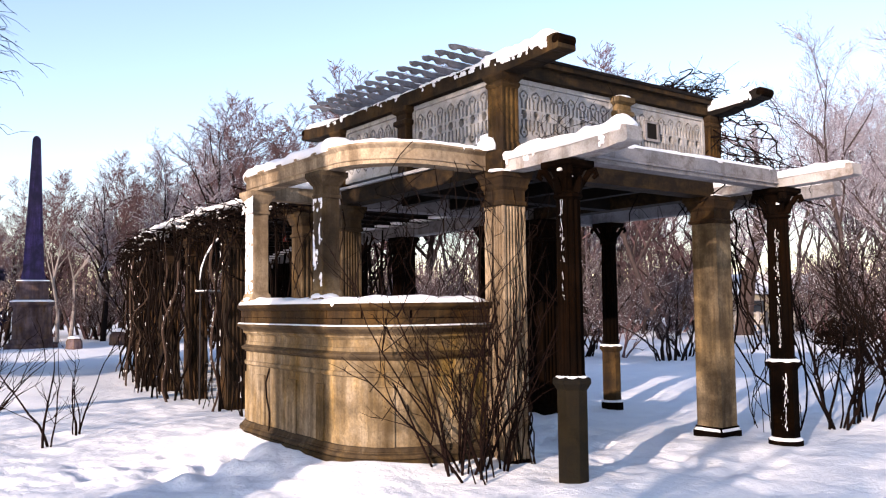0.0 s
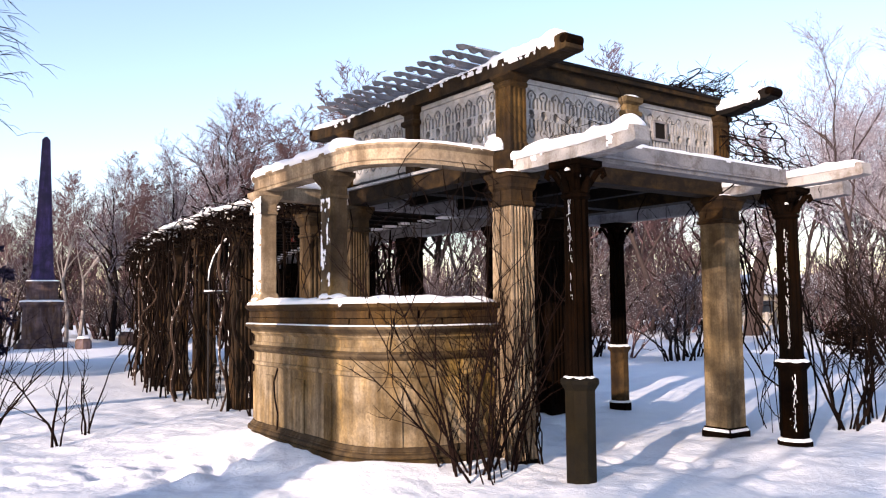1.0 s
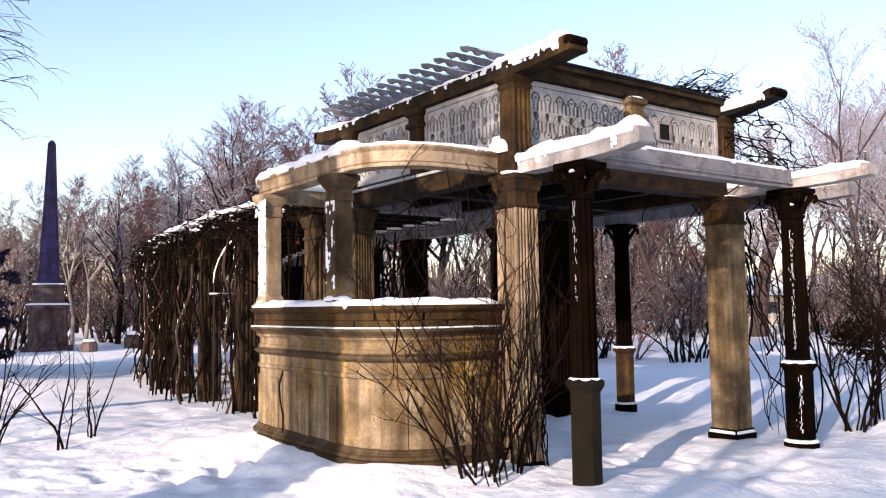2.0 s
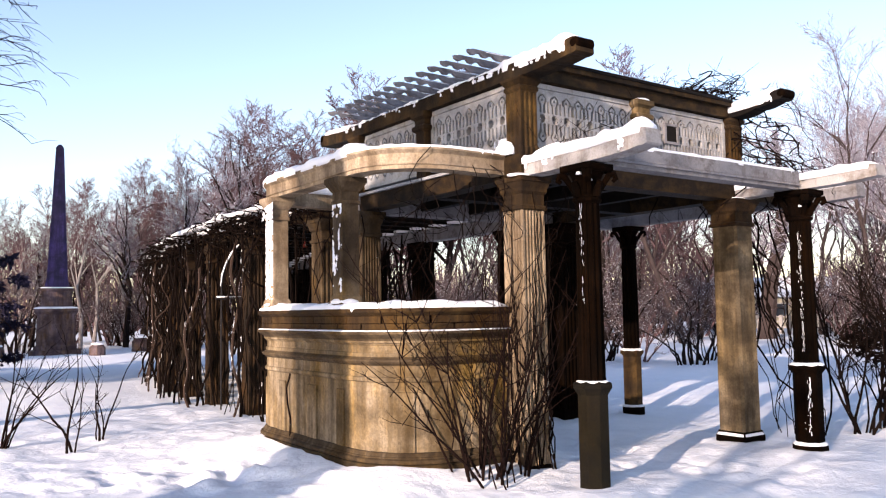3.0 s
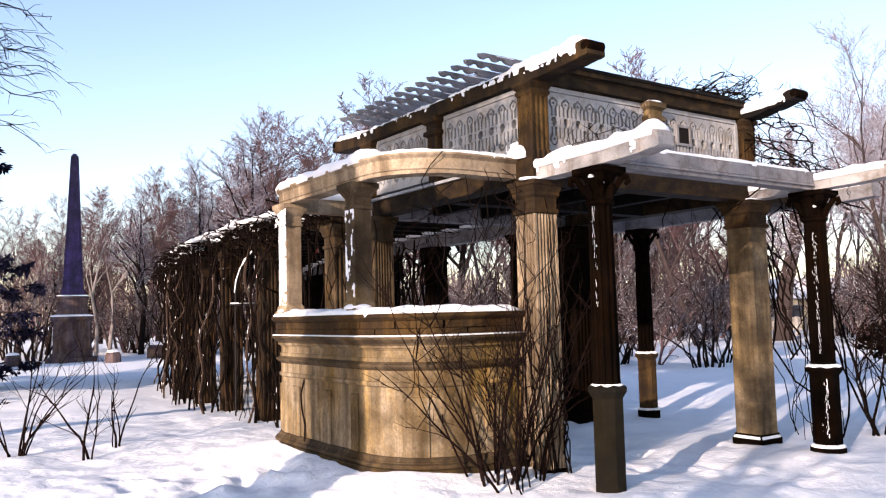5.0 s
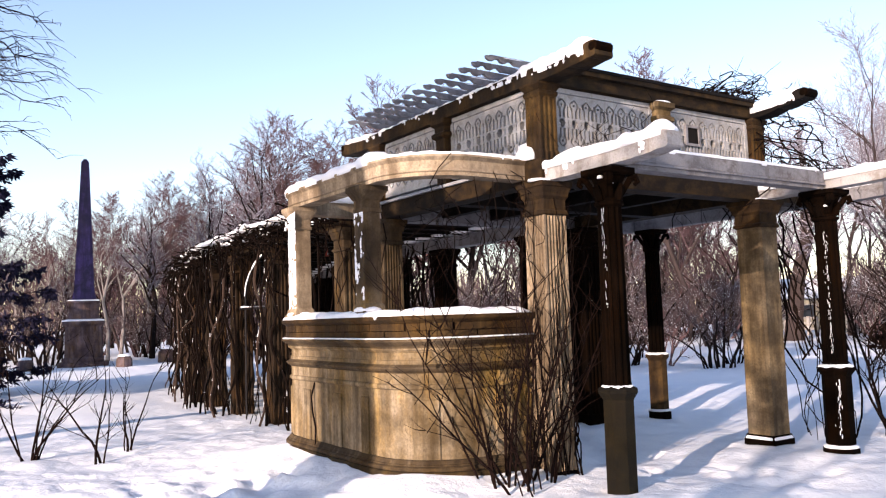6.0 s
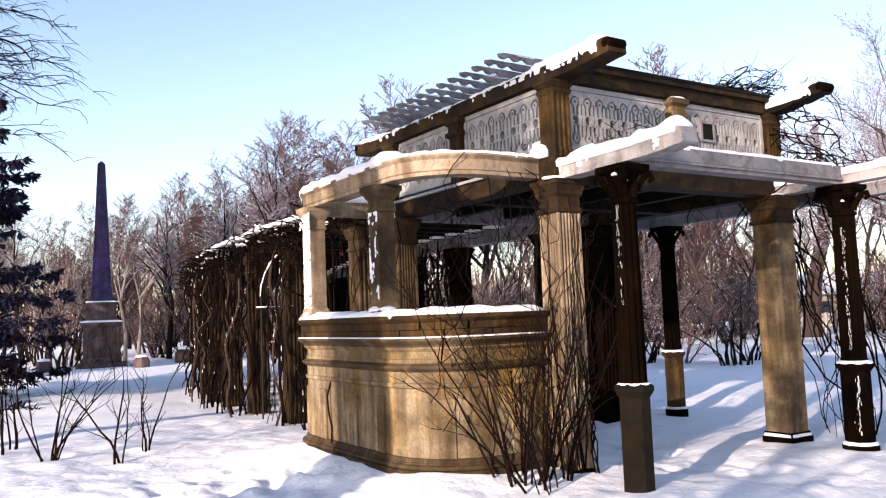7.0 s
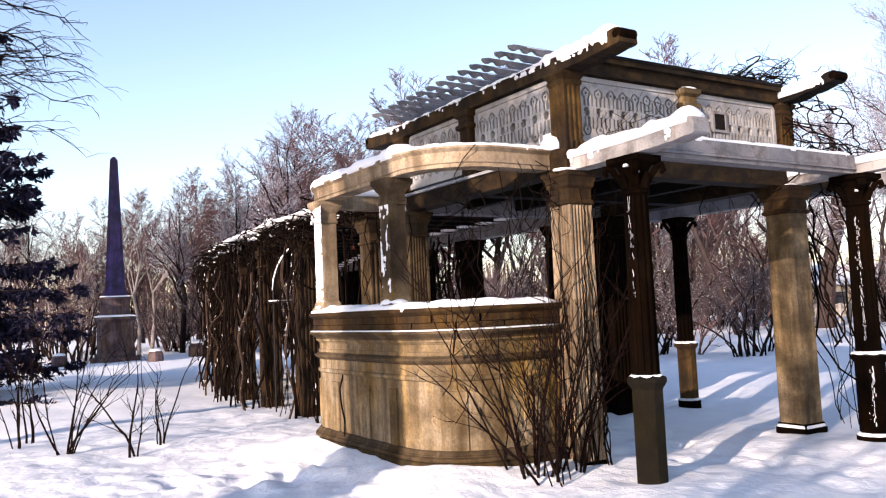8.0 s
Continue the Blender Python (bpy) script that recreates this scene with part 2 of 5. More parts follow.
# ------------------------------------------------------------------ ground
rg = random.Random(3)
PRINTS = []
for k in range(150):
    t = rg.random()
    if k < 60:
        c = Vector((2.0 + 2.6 * t, 9.4 - 2.2 * t)) + Vector((rg.gauss(0, 0.5), rg.gauss(0, 0.4)))
    elif k < 110:
        c = Vector((1.5 + 6.5 * t, 8.6 - 3.6 * t)) + Vector((rg.gauss(0, 0.5), rg.gauss(0, 0.35)))
    else:
        c = Vector((6.2 + 3.2 * t, 5.6 + 5.5 * t)) + Vector((rg.gauss(0, 0.35), rg.gauss(0, 0.35)))
    if 3.6 < c.x < 6.0 and 5.9 < c.y < 10.2:
        continue
    PRINTS.append((c.x, c.y, rg.uniform(0.11, 0.20), rg.uniform(0.03, 0.07)))
CELLS = {}
for q in PRINTS:
    for i in range(-1, 2):
        for j in range(-1, 2):
            CELLS.setdefault((int(q[0] // 0.5) + i, int(q[1] // 0.5) + j), []).append(q)


def prints(x, y):
    """Footprints: a dent with a crumbled rim."""
    z = 0.0
    for a, b, r, d in CELLS.get((int(x // 0.5), int(y // 0.5)), ()):
        q = ((x - a) ** 2 + (y - b) ** 2) / (r * r)
        if q < 6:
            z += d * 0.5 * (-math.exp(-q * q) + 0.6 * math.exp(-((math.sqrt(q) - 1.5) ** 2) * 4) * (0.7 + 0.6 * lump(x, y, 7, 5)))
    return z


def ground_height(x, y):
    z = 0.10 * lump(x, y, 0, 0.22) + 0.05 * lump(x, y, 4, 0.6) + 0.025 * lump(x, y, 9, 1.7)
    near = math.exp(-((x - 3) ** 2 + (y - 8) ** 2) / 60)
    z += near * (0.030 * lump(x, y, 2, 3.1) + 0.016 * lump(x, y, 6, 7.0))
    # snow banked against the parapet
    d = max(0.0, math.hypot(max(4.2 - x, 0, x - 5.5), max(6.8 - y, 0, y - 9.2)) - 0.1)
    z += 0.235 * math.exp(-(d / 0.85) ** 2)
    # trodden way into the pavilion
    q = (x - 7.3) - 0.35 * (y - 6.0) * 0.3
    if 2 < y < 14 and abs(q) < 3:
        z += -0.06 * math.exp(-(q / 0.8) ** 2) + 0.035 * lump(x, y, 3, 2.4) * math.exp(-(q / 1.6) ** 2)
    z += prints(x, y) - 0.03
    flat = math.exp(-(((x - 5.6) / 1.3) ** 2 + ((y - 5.2) / 0.9) ** 2))
    return z * (1 - flat) + flat * (0.03 + 0.02 * lump(x, y, 5, 3.0))


def spaced(lo, hi, fine_lo, fine_hi, step):
    vals = list(np.arange(fine_lo, fine_hi + 1e-6, step))
    a, s = fine_hi, step
    while a < hi:
        s *= 1.14
        a += s
        vals.append(min(a, hi))
    a, s, low = fine_lo, step, []
    while a > lo:
        s *= 1.14
        a -= s
        low.append(max(a, lo))
    return low[::-1] + [float(v) for v in vals]


gx, gy = spaced(-900, 1500, 0.5, 11.5, 0.065), spaced(-700, 1600, 4.2, 14.5, 0.065)
g = Form()
for yy in gy:
    for xx in gx:
        g.v.append((xx, yy, ground_height(xx, yy)))
nx = len(gx)
g.f = [[j * nx + i, j * nx + i + 1, (j + 1) * nx + i + 1, (j + 1) * nx + i] for j in range(len(gy) - 1) for i in range(nx - 1)]
ground = whole("ground", g, SNOW, "deep trodden snow covering the park ground", "snow", "structure", smooth=True)


# ------------------------------------------------------------------ pavilion
X0, X1, Y0, Y1 = 5.5, 9.0, 6.33, 9.72
pavilion = thing("garden_pavilion", (7.25, 8.0, 0), "square two-tier garden pavilion of stained stone piers and white fretwork", "pavilion")


def pier(place, half, top, shaft_mat, outline, parent, label, capital_mat=None, foot=True):
    """A square pier on a slab, with a moulded capital."""
    x, y = place
    f = Form().lathe(place, [(half * 1.02, -0.15), (half * 1.02, 0.10), (half, 0.13), (half * 0.97, top - 0.34)], outline)
    ob = part("pier", f, shaft_mat, parent, label)
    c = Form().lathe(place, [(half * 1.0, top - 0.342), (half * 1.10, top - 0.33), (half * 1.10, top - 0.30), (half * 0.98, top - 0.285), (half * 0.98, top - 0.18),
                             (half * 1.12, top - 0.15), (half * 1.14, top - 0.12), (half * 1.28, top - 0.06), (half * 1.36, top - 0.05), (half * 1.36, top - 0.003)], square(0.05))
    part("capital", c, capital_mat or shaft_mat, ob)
    if foot:
        b = Form().lathe(place, [(half * 1.15, -0.12), (half * 1.15, 0.05), (half * 1.08, 0.075), (half * 1.03, 0.11)], square(0.04))
        part("foot_slab", b, STONE_DARK, ob)
    return ob


def column(place, r, top, parent, label, shaft_mat, pedestal_mat, slab=True):
    """A slim fluted column on a tall pedestal, with a leafy capital."""
    x, y = place
    f = Form().lathe(place, [(r * 1.05, 0.98), (r, 1.03), (r * 0.97, 1.8), (r * 0.90, top - 0.36)], fluted_round(12, 0.16))
    ob = part("column", f, shaft_mat, parent, label)
    p = Form().lathe(place, [(r * 1.10, -0.1), (r * 1.10, 0.86), (r * 1.30, 0.90), (r * 1.42, 0.925), (r * 1.42, 0.955), (r * 1.08, 0.985)], [(a * 1.08, b * 1.08) for a, b in polygon(8, 0.5)])
    part("pedestal", p, pedestal_mat, ob)
    b = Form().lathe(place, [(r * 1.45, -0.1), (r * 1.45, 0.04), (r * 1.2, 0.07)], polygon(8, 0.5))
    if slab:
        part("foot_slab", b, STONE_DARK, ob)
    c = Form().lathe(place, [(r * 0.9, top - 0.362), (r * 1.12, top - 0.34), (r * 1.12, top - 0.315), (r * 0.92, top - 0.30), (r * 0.98, top - 0.16), (r * 1.35, top - 0.07)], polygon(12))
    c.lathe(place, [(r * 1.45, top - 0.07), (r * 1.62, top - 0.05), (r * 1.62, top - 0.003)], square(0.25))
    part("capital", c, shaft_mat, ob)
    for k in range(4):
        a = math.pi / 2 * k + math.pi / 4
        for s in (-1, 1):
            px, py = x + math.cos(a + 0.10 * s) * r * 1.25, y + math.sin(a + 0.10 * s) * r * 1.25
            curl = [(px + math.cos(a) * d, py + math.sin(a) * d, top - 0.13 + h) for d, h in ((-0.05, -0.14), (0.0, -0.05), (0.05, 0.03), (0.10, 0.04), (0.115, -0.005), (0.085, -0.03))]
            part("volute", Form().tube(curl, [0.022, 0.03, 0.034, 0.034, 0.028, 0.02], 6, True), shaft_mat, ob)
        a += math.pi / 4
        leaf = [(x + math.cos(a) * d, y + math.sin(a) * d, top - 0.30 + h) for d, h in ((r * 0.95, 0.0), (r * 1.12, 0.08), (r * 1.35, 0.13), (r * 1.5, 0.11))]
        part("carved_leaf", Form().tube(leaf, [0.045, 0.045, 0.035, 0.015], 5, True), shaft_mat, ob)
    return ob


P_TOP = 3.0
# capitals use a darker stone: stains and the beams' shade in one colour
pier((X0, Y0), 0.155, P_TOP, LIMESTONE_PALE, fluted_square(6, 0.15), pavilion, "pale fluted stone pier laced with bare vines", LIMESTONE_STAIN_SHADE)
pier((X1, Y0), 0.185, P_TOP, TAN_STONE, square(0.16), pavilion, "tan stone pier with a dark damp stain", LIMESTONE_STAIN_SHADE)
# far pier and slim columns: the shade over them is in the stone colour
pier((X1, 9.48), 0.185, P_TOP, STONE_DARK, fluted_square(4), pavilion, "near-black fluted stone pier")
pier((X0, 9.60), 0.155, P_TOP, PIER_STONE, fluted_square(6, 0.13), pavilion, "brown fluted stone pier")
column((5.53, 5.45), 0.125, P_TOP, pavilion, "near-black slim column on a mossy pedestal", STONE_DARK, GREEN_STONE, False)
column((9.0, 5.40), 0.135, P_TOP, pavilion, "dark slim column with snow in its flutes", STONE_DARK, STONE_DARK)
column((10.35, 9.28), 0.13, P_TOP, pavilion, "dark slim column on an ochre pedestal", STONE_DARK, LIMESTONE_STAIN_SHADE)


def beam_along(axis, at, half, profile):
    """A bar of side outline profile (distance, z), along 'x' or 'y' at the other coordinate."""
    f = Form()
    a = [((d, at - half, z) if axis == "x" else (at - half, d, z)) for d, z in profile]
    b = [((d, at + half, z) if axis == "x" else (at + half, d, z)) for d, z in profile]
    return f.rings([a, b])


def plain(lo, hi, z0, z1):
    return [(lo, z0), (hi, z0), (hi, z1), (lo, z1)]


def arm_end(tip, root, z0, z1, lift):
    """One end of a beam, carved and turned up at the tip."""
    s = 1 if root > tip else -1
    L = abs(root - tip)
    top = [(L, 0.0), (0.62 * L, 0.06), (0.42 * L, 0.25), (0.24 * L, 0.62), (0.10, 0.95), (0.045, 0.95), (0.012, 0.75)]
    low = [(0.0, 1.55), (0.02, 1.2), (0.075, 1.05), (0.10, 1.16), (0.125, 1.02), (0.24, 0.66), (0.34, 0.52), (0.37, 0.62), (0.40, 0.44), (0.52 * L + 0.1, 0.14), (0.72 * L + 0.05, 0.0), (L, 0.0)]
    return [(tip + s * d, z1 + lift * v) for d, v in top] + [(tip + s * d, z0 + lift * v) for d, v in low]


def arm_beam(tip0, root0, root1, tip1, z0, z1, lift):
    return arm_end(tip0, root0, z0, z1, lift) + arm_end(tip1, root1, z0, z1, lift)[::-1]


# lower tier beams
part("lower_beam", beam_along("x", Y0, 0.13, plain(X0 - 0.14, 10.6, P_TOP, 3.235)), BROWN_BEAM, pavilion, "brown stained lower beam")
part("lower_beam", beam_along("x", 9.66, 0.13, plain(X0 - 0.14, 10.6, P_TOP, 3.235)), GREY_BEAM, pavilion)
part("lower_beam", beam_along("x", 5.40, 0.085, [(5.62, 3.004), (8.88, 3.004), (8.88, 3.218), (5.62, 3.218)]), GREY_BEAM, pavilion, "grey painted fascia beam")
part("fascia_strip", beam_along("x", 5.306, 0.009, plain(5.64, 8.86, 3.075, 3.205)), GREY_BEAM, pavilion)
part("fascia_fillet", beam_along("x", 5.300, 0.015, plain(5.64, 8.86, 3.045, 3.070)), GREY_BEAM, pavilion)
for bx, tip, z1, lift in ((X0, 4.60, 3.165, 0.045), (X1, 4.42, 3.15, 0.035)):
    part("lower_arm", beam_along("y", bx, 0.10, arm_end(tip, 6.19, 3.003, z1, lift)), PLASTERED_BEAM, pavilion, "projecting beam arm crusted with snow")
    part("lower_arm", beam_along("y", bx, 0.10, arm_end(10.4, 9.80, 3.003, z1, lift)), PLASTERED_BEAM, pavilion, "projecting beam arm crusted with snow")
    part("lower_beam", beam_along("y", bx, 0.12, plain(6.47, 9.52, 3.003, 3.20)), BROWN_BEAM, pavilion)
    part("ledge", beam_along("y", bx, 0.16, plain(6.47, 9.52, 3.202, 3.235)), WHITE_WOOD, pavilion)
part("lower_arm", beam_along("y", 10.35, 0.10, arm_beam(5.35, 6.2, 9.4, 10.4, 3.003, 3.20, 0.02)), GREY_BEAM, pavilion)
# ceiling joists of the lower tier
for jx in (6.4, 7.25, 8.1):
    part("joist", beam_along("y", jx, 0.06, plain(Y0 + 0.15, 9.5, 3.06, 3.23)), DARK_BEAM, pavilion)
# deck added to cut light between tiers; near-black colour stands for shade
part("ceiling_deck", Form().box((X0 + 0.14, Y0 + 0.14, 3.237), (X1 - 0.14, 9.52, 3.27)), DARK_BEAM, pavilion, "boarded ceiling of the lower tier, coloured dark for shade")
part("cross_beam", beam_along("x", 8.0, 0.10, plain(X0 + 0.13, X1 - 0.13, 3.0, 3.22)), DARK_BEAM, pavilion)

# upper tier: corner and middle posts
def upper_post(place, half, z0, z1, mat):
    f = Form().lathe(place, [(half * 1.1, z0), (half * 1.1, z0 + 0.08), (half, z0 + 0.1), (half, z1 - 0.14)], fluted_square(3, 0.10))
    ob = part("upper_post", f, mat, pavilion, "brown fluted upper post")
    c = Form().lathe(place, [(half * 1.0, z1 - 0.143), (half * 1.15, z1 - 0.12), (half * 1.15, z1 - 0.09), (half * 1.05, z1 - 0.08), (half * 1.35, z1 - 0.03), (half * 1.35, z1 - 0.003)], square(0.06))
    part("post_capital", c, mat, ob)


U0, U1 = 3.237, 4.04
for place in ((X0, Y0), (X1, Y0), (X0, 9.66), (X1, 9.66)):
    upper_post(place, 0.115, U0, U1, LIMESTONE_STAIN_SHADE)
for place in ((7.25, Y0 - 0.02), (X0 - 0.02, 8.05), (7.25, 9.68), (X1 + 0.02, 8.05)):
    f = Form().lathe(place, [(0.10, U0), (0.10, 3.80), (0.14, 3.83), (0.14, 3.87), (0.11, 3.89), (0.11, 3.95), (0.15, 3.98), (0.15, U1 - 0.003)], square(0.08))
    # front post stays tan; the others get darker stone to read as shaded
    part("middle_post", f, LIMESTONE if place[1] < 6.5 else LIMESTONE_STAIN_SHADE, pavilion, "tan moulded middle post")


def fretwork(length, height, cell=0.0125):
    """Which cells of a white board are sawn out: keyhole loops above and below a row of round holes."""
    nu, nv = int(length / cell), int(height / cell)
    n_mod = max(1, round(length / 0.185))
    w = length / n_mod
    hole = np.zeros((nu, nv), bool)
    mid = height * 0.50
    for i in range(nu):
        u = (i + 0.5) * cell
        m = (u % w) - w / 2
        for j in range(nv):
            v = (j + 0.5) * cell
            if v < 0.045 or v > height - 0.05:
                continue
            h = abs(v - mid)
            out = math.hypot(m, (v - mid) * 0.85) < 0.043
            reach = height / 2 - 0.06
            if h > 0.055 and h < reach:
                k = (h - 0.055) / (reach - 0.055)
                half = 0.030 if k < 0.45 else (0.030 + 0.020 * min(1, (k - 0.45) / 0.15)) if k < 0.78 else 0.050 * max(0.0, 1 - (k - 0.78) / 0.22)
                out = out or abs(abs(m) - half) < 0.0145
                out = out or (abs(m) < 0.013 and 0.62 < k < 0.76)
                out = out or (abs(abs(m) - w / 2) < 0.0145 and k < 0.62)
            elif h < 0.03:
                out = out or (abs(abs(m) - w / 2) < 0.0075)
            hole[i, j] = out
    return hole, cell


def fret_panel(axis, at, lo, hi, z0, z1, face):
    """A sawn white board in a frame. face: which way its front looks along the other axis."""
    hole, cell = fretwork(hi - lo - 0.10, z1 - z0 - 0.10)
    b = Form()
    t = 0.032

    def slab(u0, u1, v0, v1, d0, d1):
        if axis == "x":
            b.box((u0, at + d0, v0), (u1, at + d1, v1))
        else:
            b.box((at + d0, u0, v0), (at + d1, u1, v1))
    for i in range(hole.shape[0]):
        j = 0
        while j < hole.shape[1]:
            if hole[i, j]:
                j += 1
                continue
            k = j
            while k < hole.shape[1] and not hole[i, k]:
                k += 1
            u = lo + 0.05 + i * cell
            slab(u, u + cell, z0 + 0.05 + j * cell, z0 + 0.05 + k * cell, -t, t)
            j = k
    ob = part("fretwork_panel", b, WHITE_WOOD, pavilion, "white sawn fretwork panel")
    b = Form()
    slab(lo, hi, z1 - 0.055, z1 - 0.004, -0.045, 0.045)
    slab(lo, hi, z0, z0 + 0.055, -0.045, 0.045)
    slab(lo, lo + 0.052, z0 + 0.055, z1 - 0.055, -0.043, 0.043)
    slab(hi - 0.052, hi, z0 + 0.055, z1 - 0.055, -0.043, 0.043)
    part("panel_frame", b, WHITE_WOOD, ob)
    return ob


ZP0, ZP1 = 3.30, 4.035
fret_panel("y", X0, Y0 + 0.125, 7.935, ZP0, ZP1, -1)
fret_panel("y", X0, 8.165, 9.535, ZP0, ZP1, -1)
fret_panel("x", Y0, X0 + 0.125, 7.14, ZP0, ZP1, -1)
fret_panel("x", Y0, 7.36, X1 - 0.125, ZP0, ZP1, -1)
fret_panel("y", X1, Y0 + 0.125, 7.935, ZP0, ZP1, 1)
fret_panel("y", X1, 8.165, 9.535, ZP0, ZP1, 1)
fret_panel("x", 9.66, X0 + 0.125, 7.14, ZP0, ZP1, 1)
fret_panel("x", 9.66, 7.36, X1 - 0.125, ZP0, ZP1, 1)
# small hatch box in front of the fretwork
hb = Form()
hb.box((7.69, 6.27, 3.60), (7.725, 6.30, 3.85)).box((7.915, 6.27, 3.60), (7.95, 6.30, 3.85)).box((7.725, 6.27, 3.60), (7.915, 6.30, 3.63)).box((7.725, 6.27, 3.82), (7.915, 6.30, 3.85))
hatch = part("hatch_frame", hb, GREY_BEAM, pavilion, "small grey hatch frame")
# solid near-black panel in place of the hatch's shaded hole
part("hatch_dark_panel", Form().box((7.725, 6.283, 3.63), (7.915, 6.297, 3.82)), DARK_BEAM, hatch)

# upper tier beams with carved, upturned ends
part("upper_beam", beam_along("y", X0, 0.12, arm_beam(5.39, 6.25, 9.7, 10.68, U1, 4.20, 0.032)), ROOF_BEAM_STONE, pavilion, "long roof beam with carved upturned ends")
# far beams use the near-black wood, which has their shade in its colour
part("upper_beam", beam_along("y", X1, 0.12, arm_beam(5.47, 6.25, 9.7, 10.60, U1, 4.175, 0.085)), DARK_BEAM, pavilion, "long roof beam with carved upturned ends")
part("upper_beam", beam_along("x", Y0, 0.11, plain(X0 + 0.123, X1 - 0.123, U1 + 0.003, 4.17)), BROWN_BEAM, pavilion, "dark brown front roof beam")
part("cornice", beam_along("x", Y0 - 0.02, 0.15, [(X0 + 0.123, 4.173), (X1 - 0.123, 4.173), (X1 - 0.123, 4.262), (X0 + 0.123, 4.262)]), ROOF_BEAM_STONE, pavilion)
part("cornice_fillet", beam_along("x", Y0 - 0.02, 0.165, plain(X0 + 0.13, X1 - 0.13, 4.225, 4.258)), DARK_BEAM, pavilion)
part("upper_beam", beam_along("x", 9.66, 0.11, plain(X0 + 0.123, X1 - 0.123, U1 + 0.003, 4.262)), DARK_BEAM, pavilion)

for bx, ty, tz in ((X0, 5.43, 4.175), (X0, 10.65, 4.19), (X1, 5.50, 4.205)):
    scroll = Form().tube([(bx - 0.128, ty, tz), (bx - 0.11, ty, tz), (bx + 0.11, ty, tz), (bx + 0.128, ty, tz)], [0.035, 0.058, 0.058, 0.035], 10, True)
    part("carved_scroll", scroll, STONE_DARK, pavilion, "near-black scroll at the end of a roof beam")


def rafter(y):
    """A roof slat across the beams, scalloped at its end."""
    z0, z1 = 4.272, 4.335
    prof = [(9.12, z1), (9.12, z0), (5.34, z0), (5.31, z0 + 0.012), (5.28, z0 + 0.035), (5.235, z0 + 0.03), (5.21, z0 + 0.008), (5.17, z0 + 0.004), (5.14, z0 + 0.012),
            (5.115, z0 + 0.04), (5.07, z0 + 0.036), (5.045, z0 + 0.014), (5.0, z0 + 0.012), (4.965, z0 + 0.03), (4.955, z0 + 0.06), (4.975, z1 - 0.003), (5.02, z1 + 0.010)]
    return part("roof_slat", beam_along("x", y, 0.019, prof[::-1]), GREY_BEAM, pavilion)


RAFTERS = [6.53 + k * 0.238 for k in range(14)]
for y in RAFTERS:
    rafter(y)


# ------------------------------------------------------------------ curved parapet beside the pavilion
def rounded_path(x_in, x_out, y0, y1, r, n=10):
    """Plan of the bay: out along y0, round to x_out, back along y1."""
    pts = [(x_in, y0), ((x_in + x_out + r) / 2, y0), (x_out + r, y0)]
    for k in range(1, n + 1):
        a = -math.pi / 2 - math.pi / 2 * k / n
        pts.append((x_out + r + r * math.cos(a), y0 + r + r * math.sin(a)))
    m = 8
    pts += [(x_out, y0 + r + (y1 - y0 - 2 * r) * k / m) for k in range(1, m)]
    for k in range(0, n + 1):
        a = math.pi - math.pi / 2 * k / n
        pts.append((x_out + r + r * math.cos(a), y1 - r + r * math.sin(a)))
    return pts + [((x_in + x_out + r) / 2, y1), (x_in, y1)]


def sweep(path, profile):
    """Sweeps a closed profile (outward, z) along a plan path whose outer side is on its left hand."""
    f = Form()
    rings = []
    for k, p in enumerate(path):
        a, b = Vector(path[max(k - 1, 0)]), Vector(path[min(k + 1, len(path) - 1)])
        d = (b - a).normalized()
        side = Vector((d.y, -d.x)) * -1
        rings.append([(p[0] + side.x * o, p[1] + side.y * o, z) for o, z in profile])
    return f.rings(rings)


BAY = rounded_path(5.375, 4.08, 6.58, 9.86, 0.66, 16)
bay = thing("curved_parapet", (4.6, 8.0, 0), "tan limestone parapet bay with rounded corners and mouldings", "parapet")
part("plinth", sweep(BAY, [(-0.12, -0.3), (0.185, -0.3), (0.185, 0.190), (0.178, 0.200), (-0.12, 0.200)]), PLINTH_STONE, bay, "brown damp-stained plinth")
# mouldings take the darker stone: stains and crease shade together
part("plinth_moulding", sweep(BAY, [(-0.12, 0.202), (0.165, 0.202), (0.178, 0.212), (0.182, 0.226), (0.176, 0.240), (0.160, 0.250), (0.148, 0.252), (0.148, 0.264), (0.138, 0.272), (0.126, 0.292), (0.116, 0.305), (-0.12, 0.305)]), PIER_STONE, bay, "rounded base moulding")
wall = part("parapet_wall", sweep(BAY, [(-0.12, 0.307), (0.098, 0.307), (0.098, 0.965), (0.122, 0.98), (0.126, 1.0), (0.122, 1.015), (0.104, 1.025), (0.104, 1.128), (-0.12, 1.128)]), LIMESTONE, bay, "tan limestone wall with horizontal mouldings")
part("moulding_course", sweep(BAY, [(-0.12, 1.13), (0.115, 1.13), (0.125, 1.142), (0.150, 1.155), (0.165, 1.175), (0.160, 1.19), (0.135, 1.196), (0.118, 1.212), (-0.12, 1.212)]), PIER_STONE, bay, "stained moulding with shade in its colour")
part("upper_wall", sweep(BAY, [(-0.12, 1.214), (0.112, 1.214), (0.112, 1.25), (0.100, 1.255), (0.100, 1.325), (0.112, 1.33), (0.120, 1.345), (0.140, 1.352), (0.140, 1.37), (-0.12, 1.37)]), LIMESTONE, bay)
part("cornice", sweep(BAY, [(-0.12, 1.372), (0.14, 1.372), (0.148, 1.39), (0.172, 1.405), (0.20, 1.425), (0.215, 1.435), (0.215, 1.46), (-0.12, 1.46)]), PIER_STONE, bay, "projecting cornice")
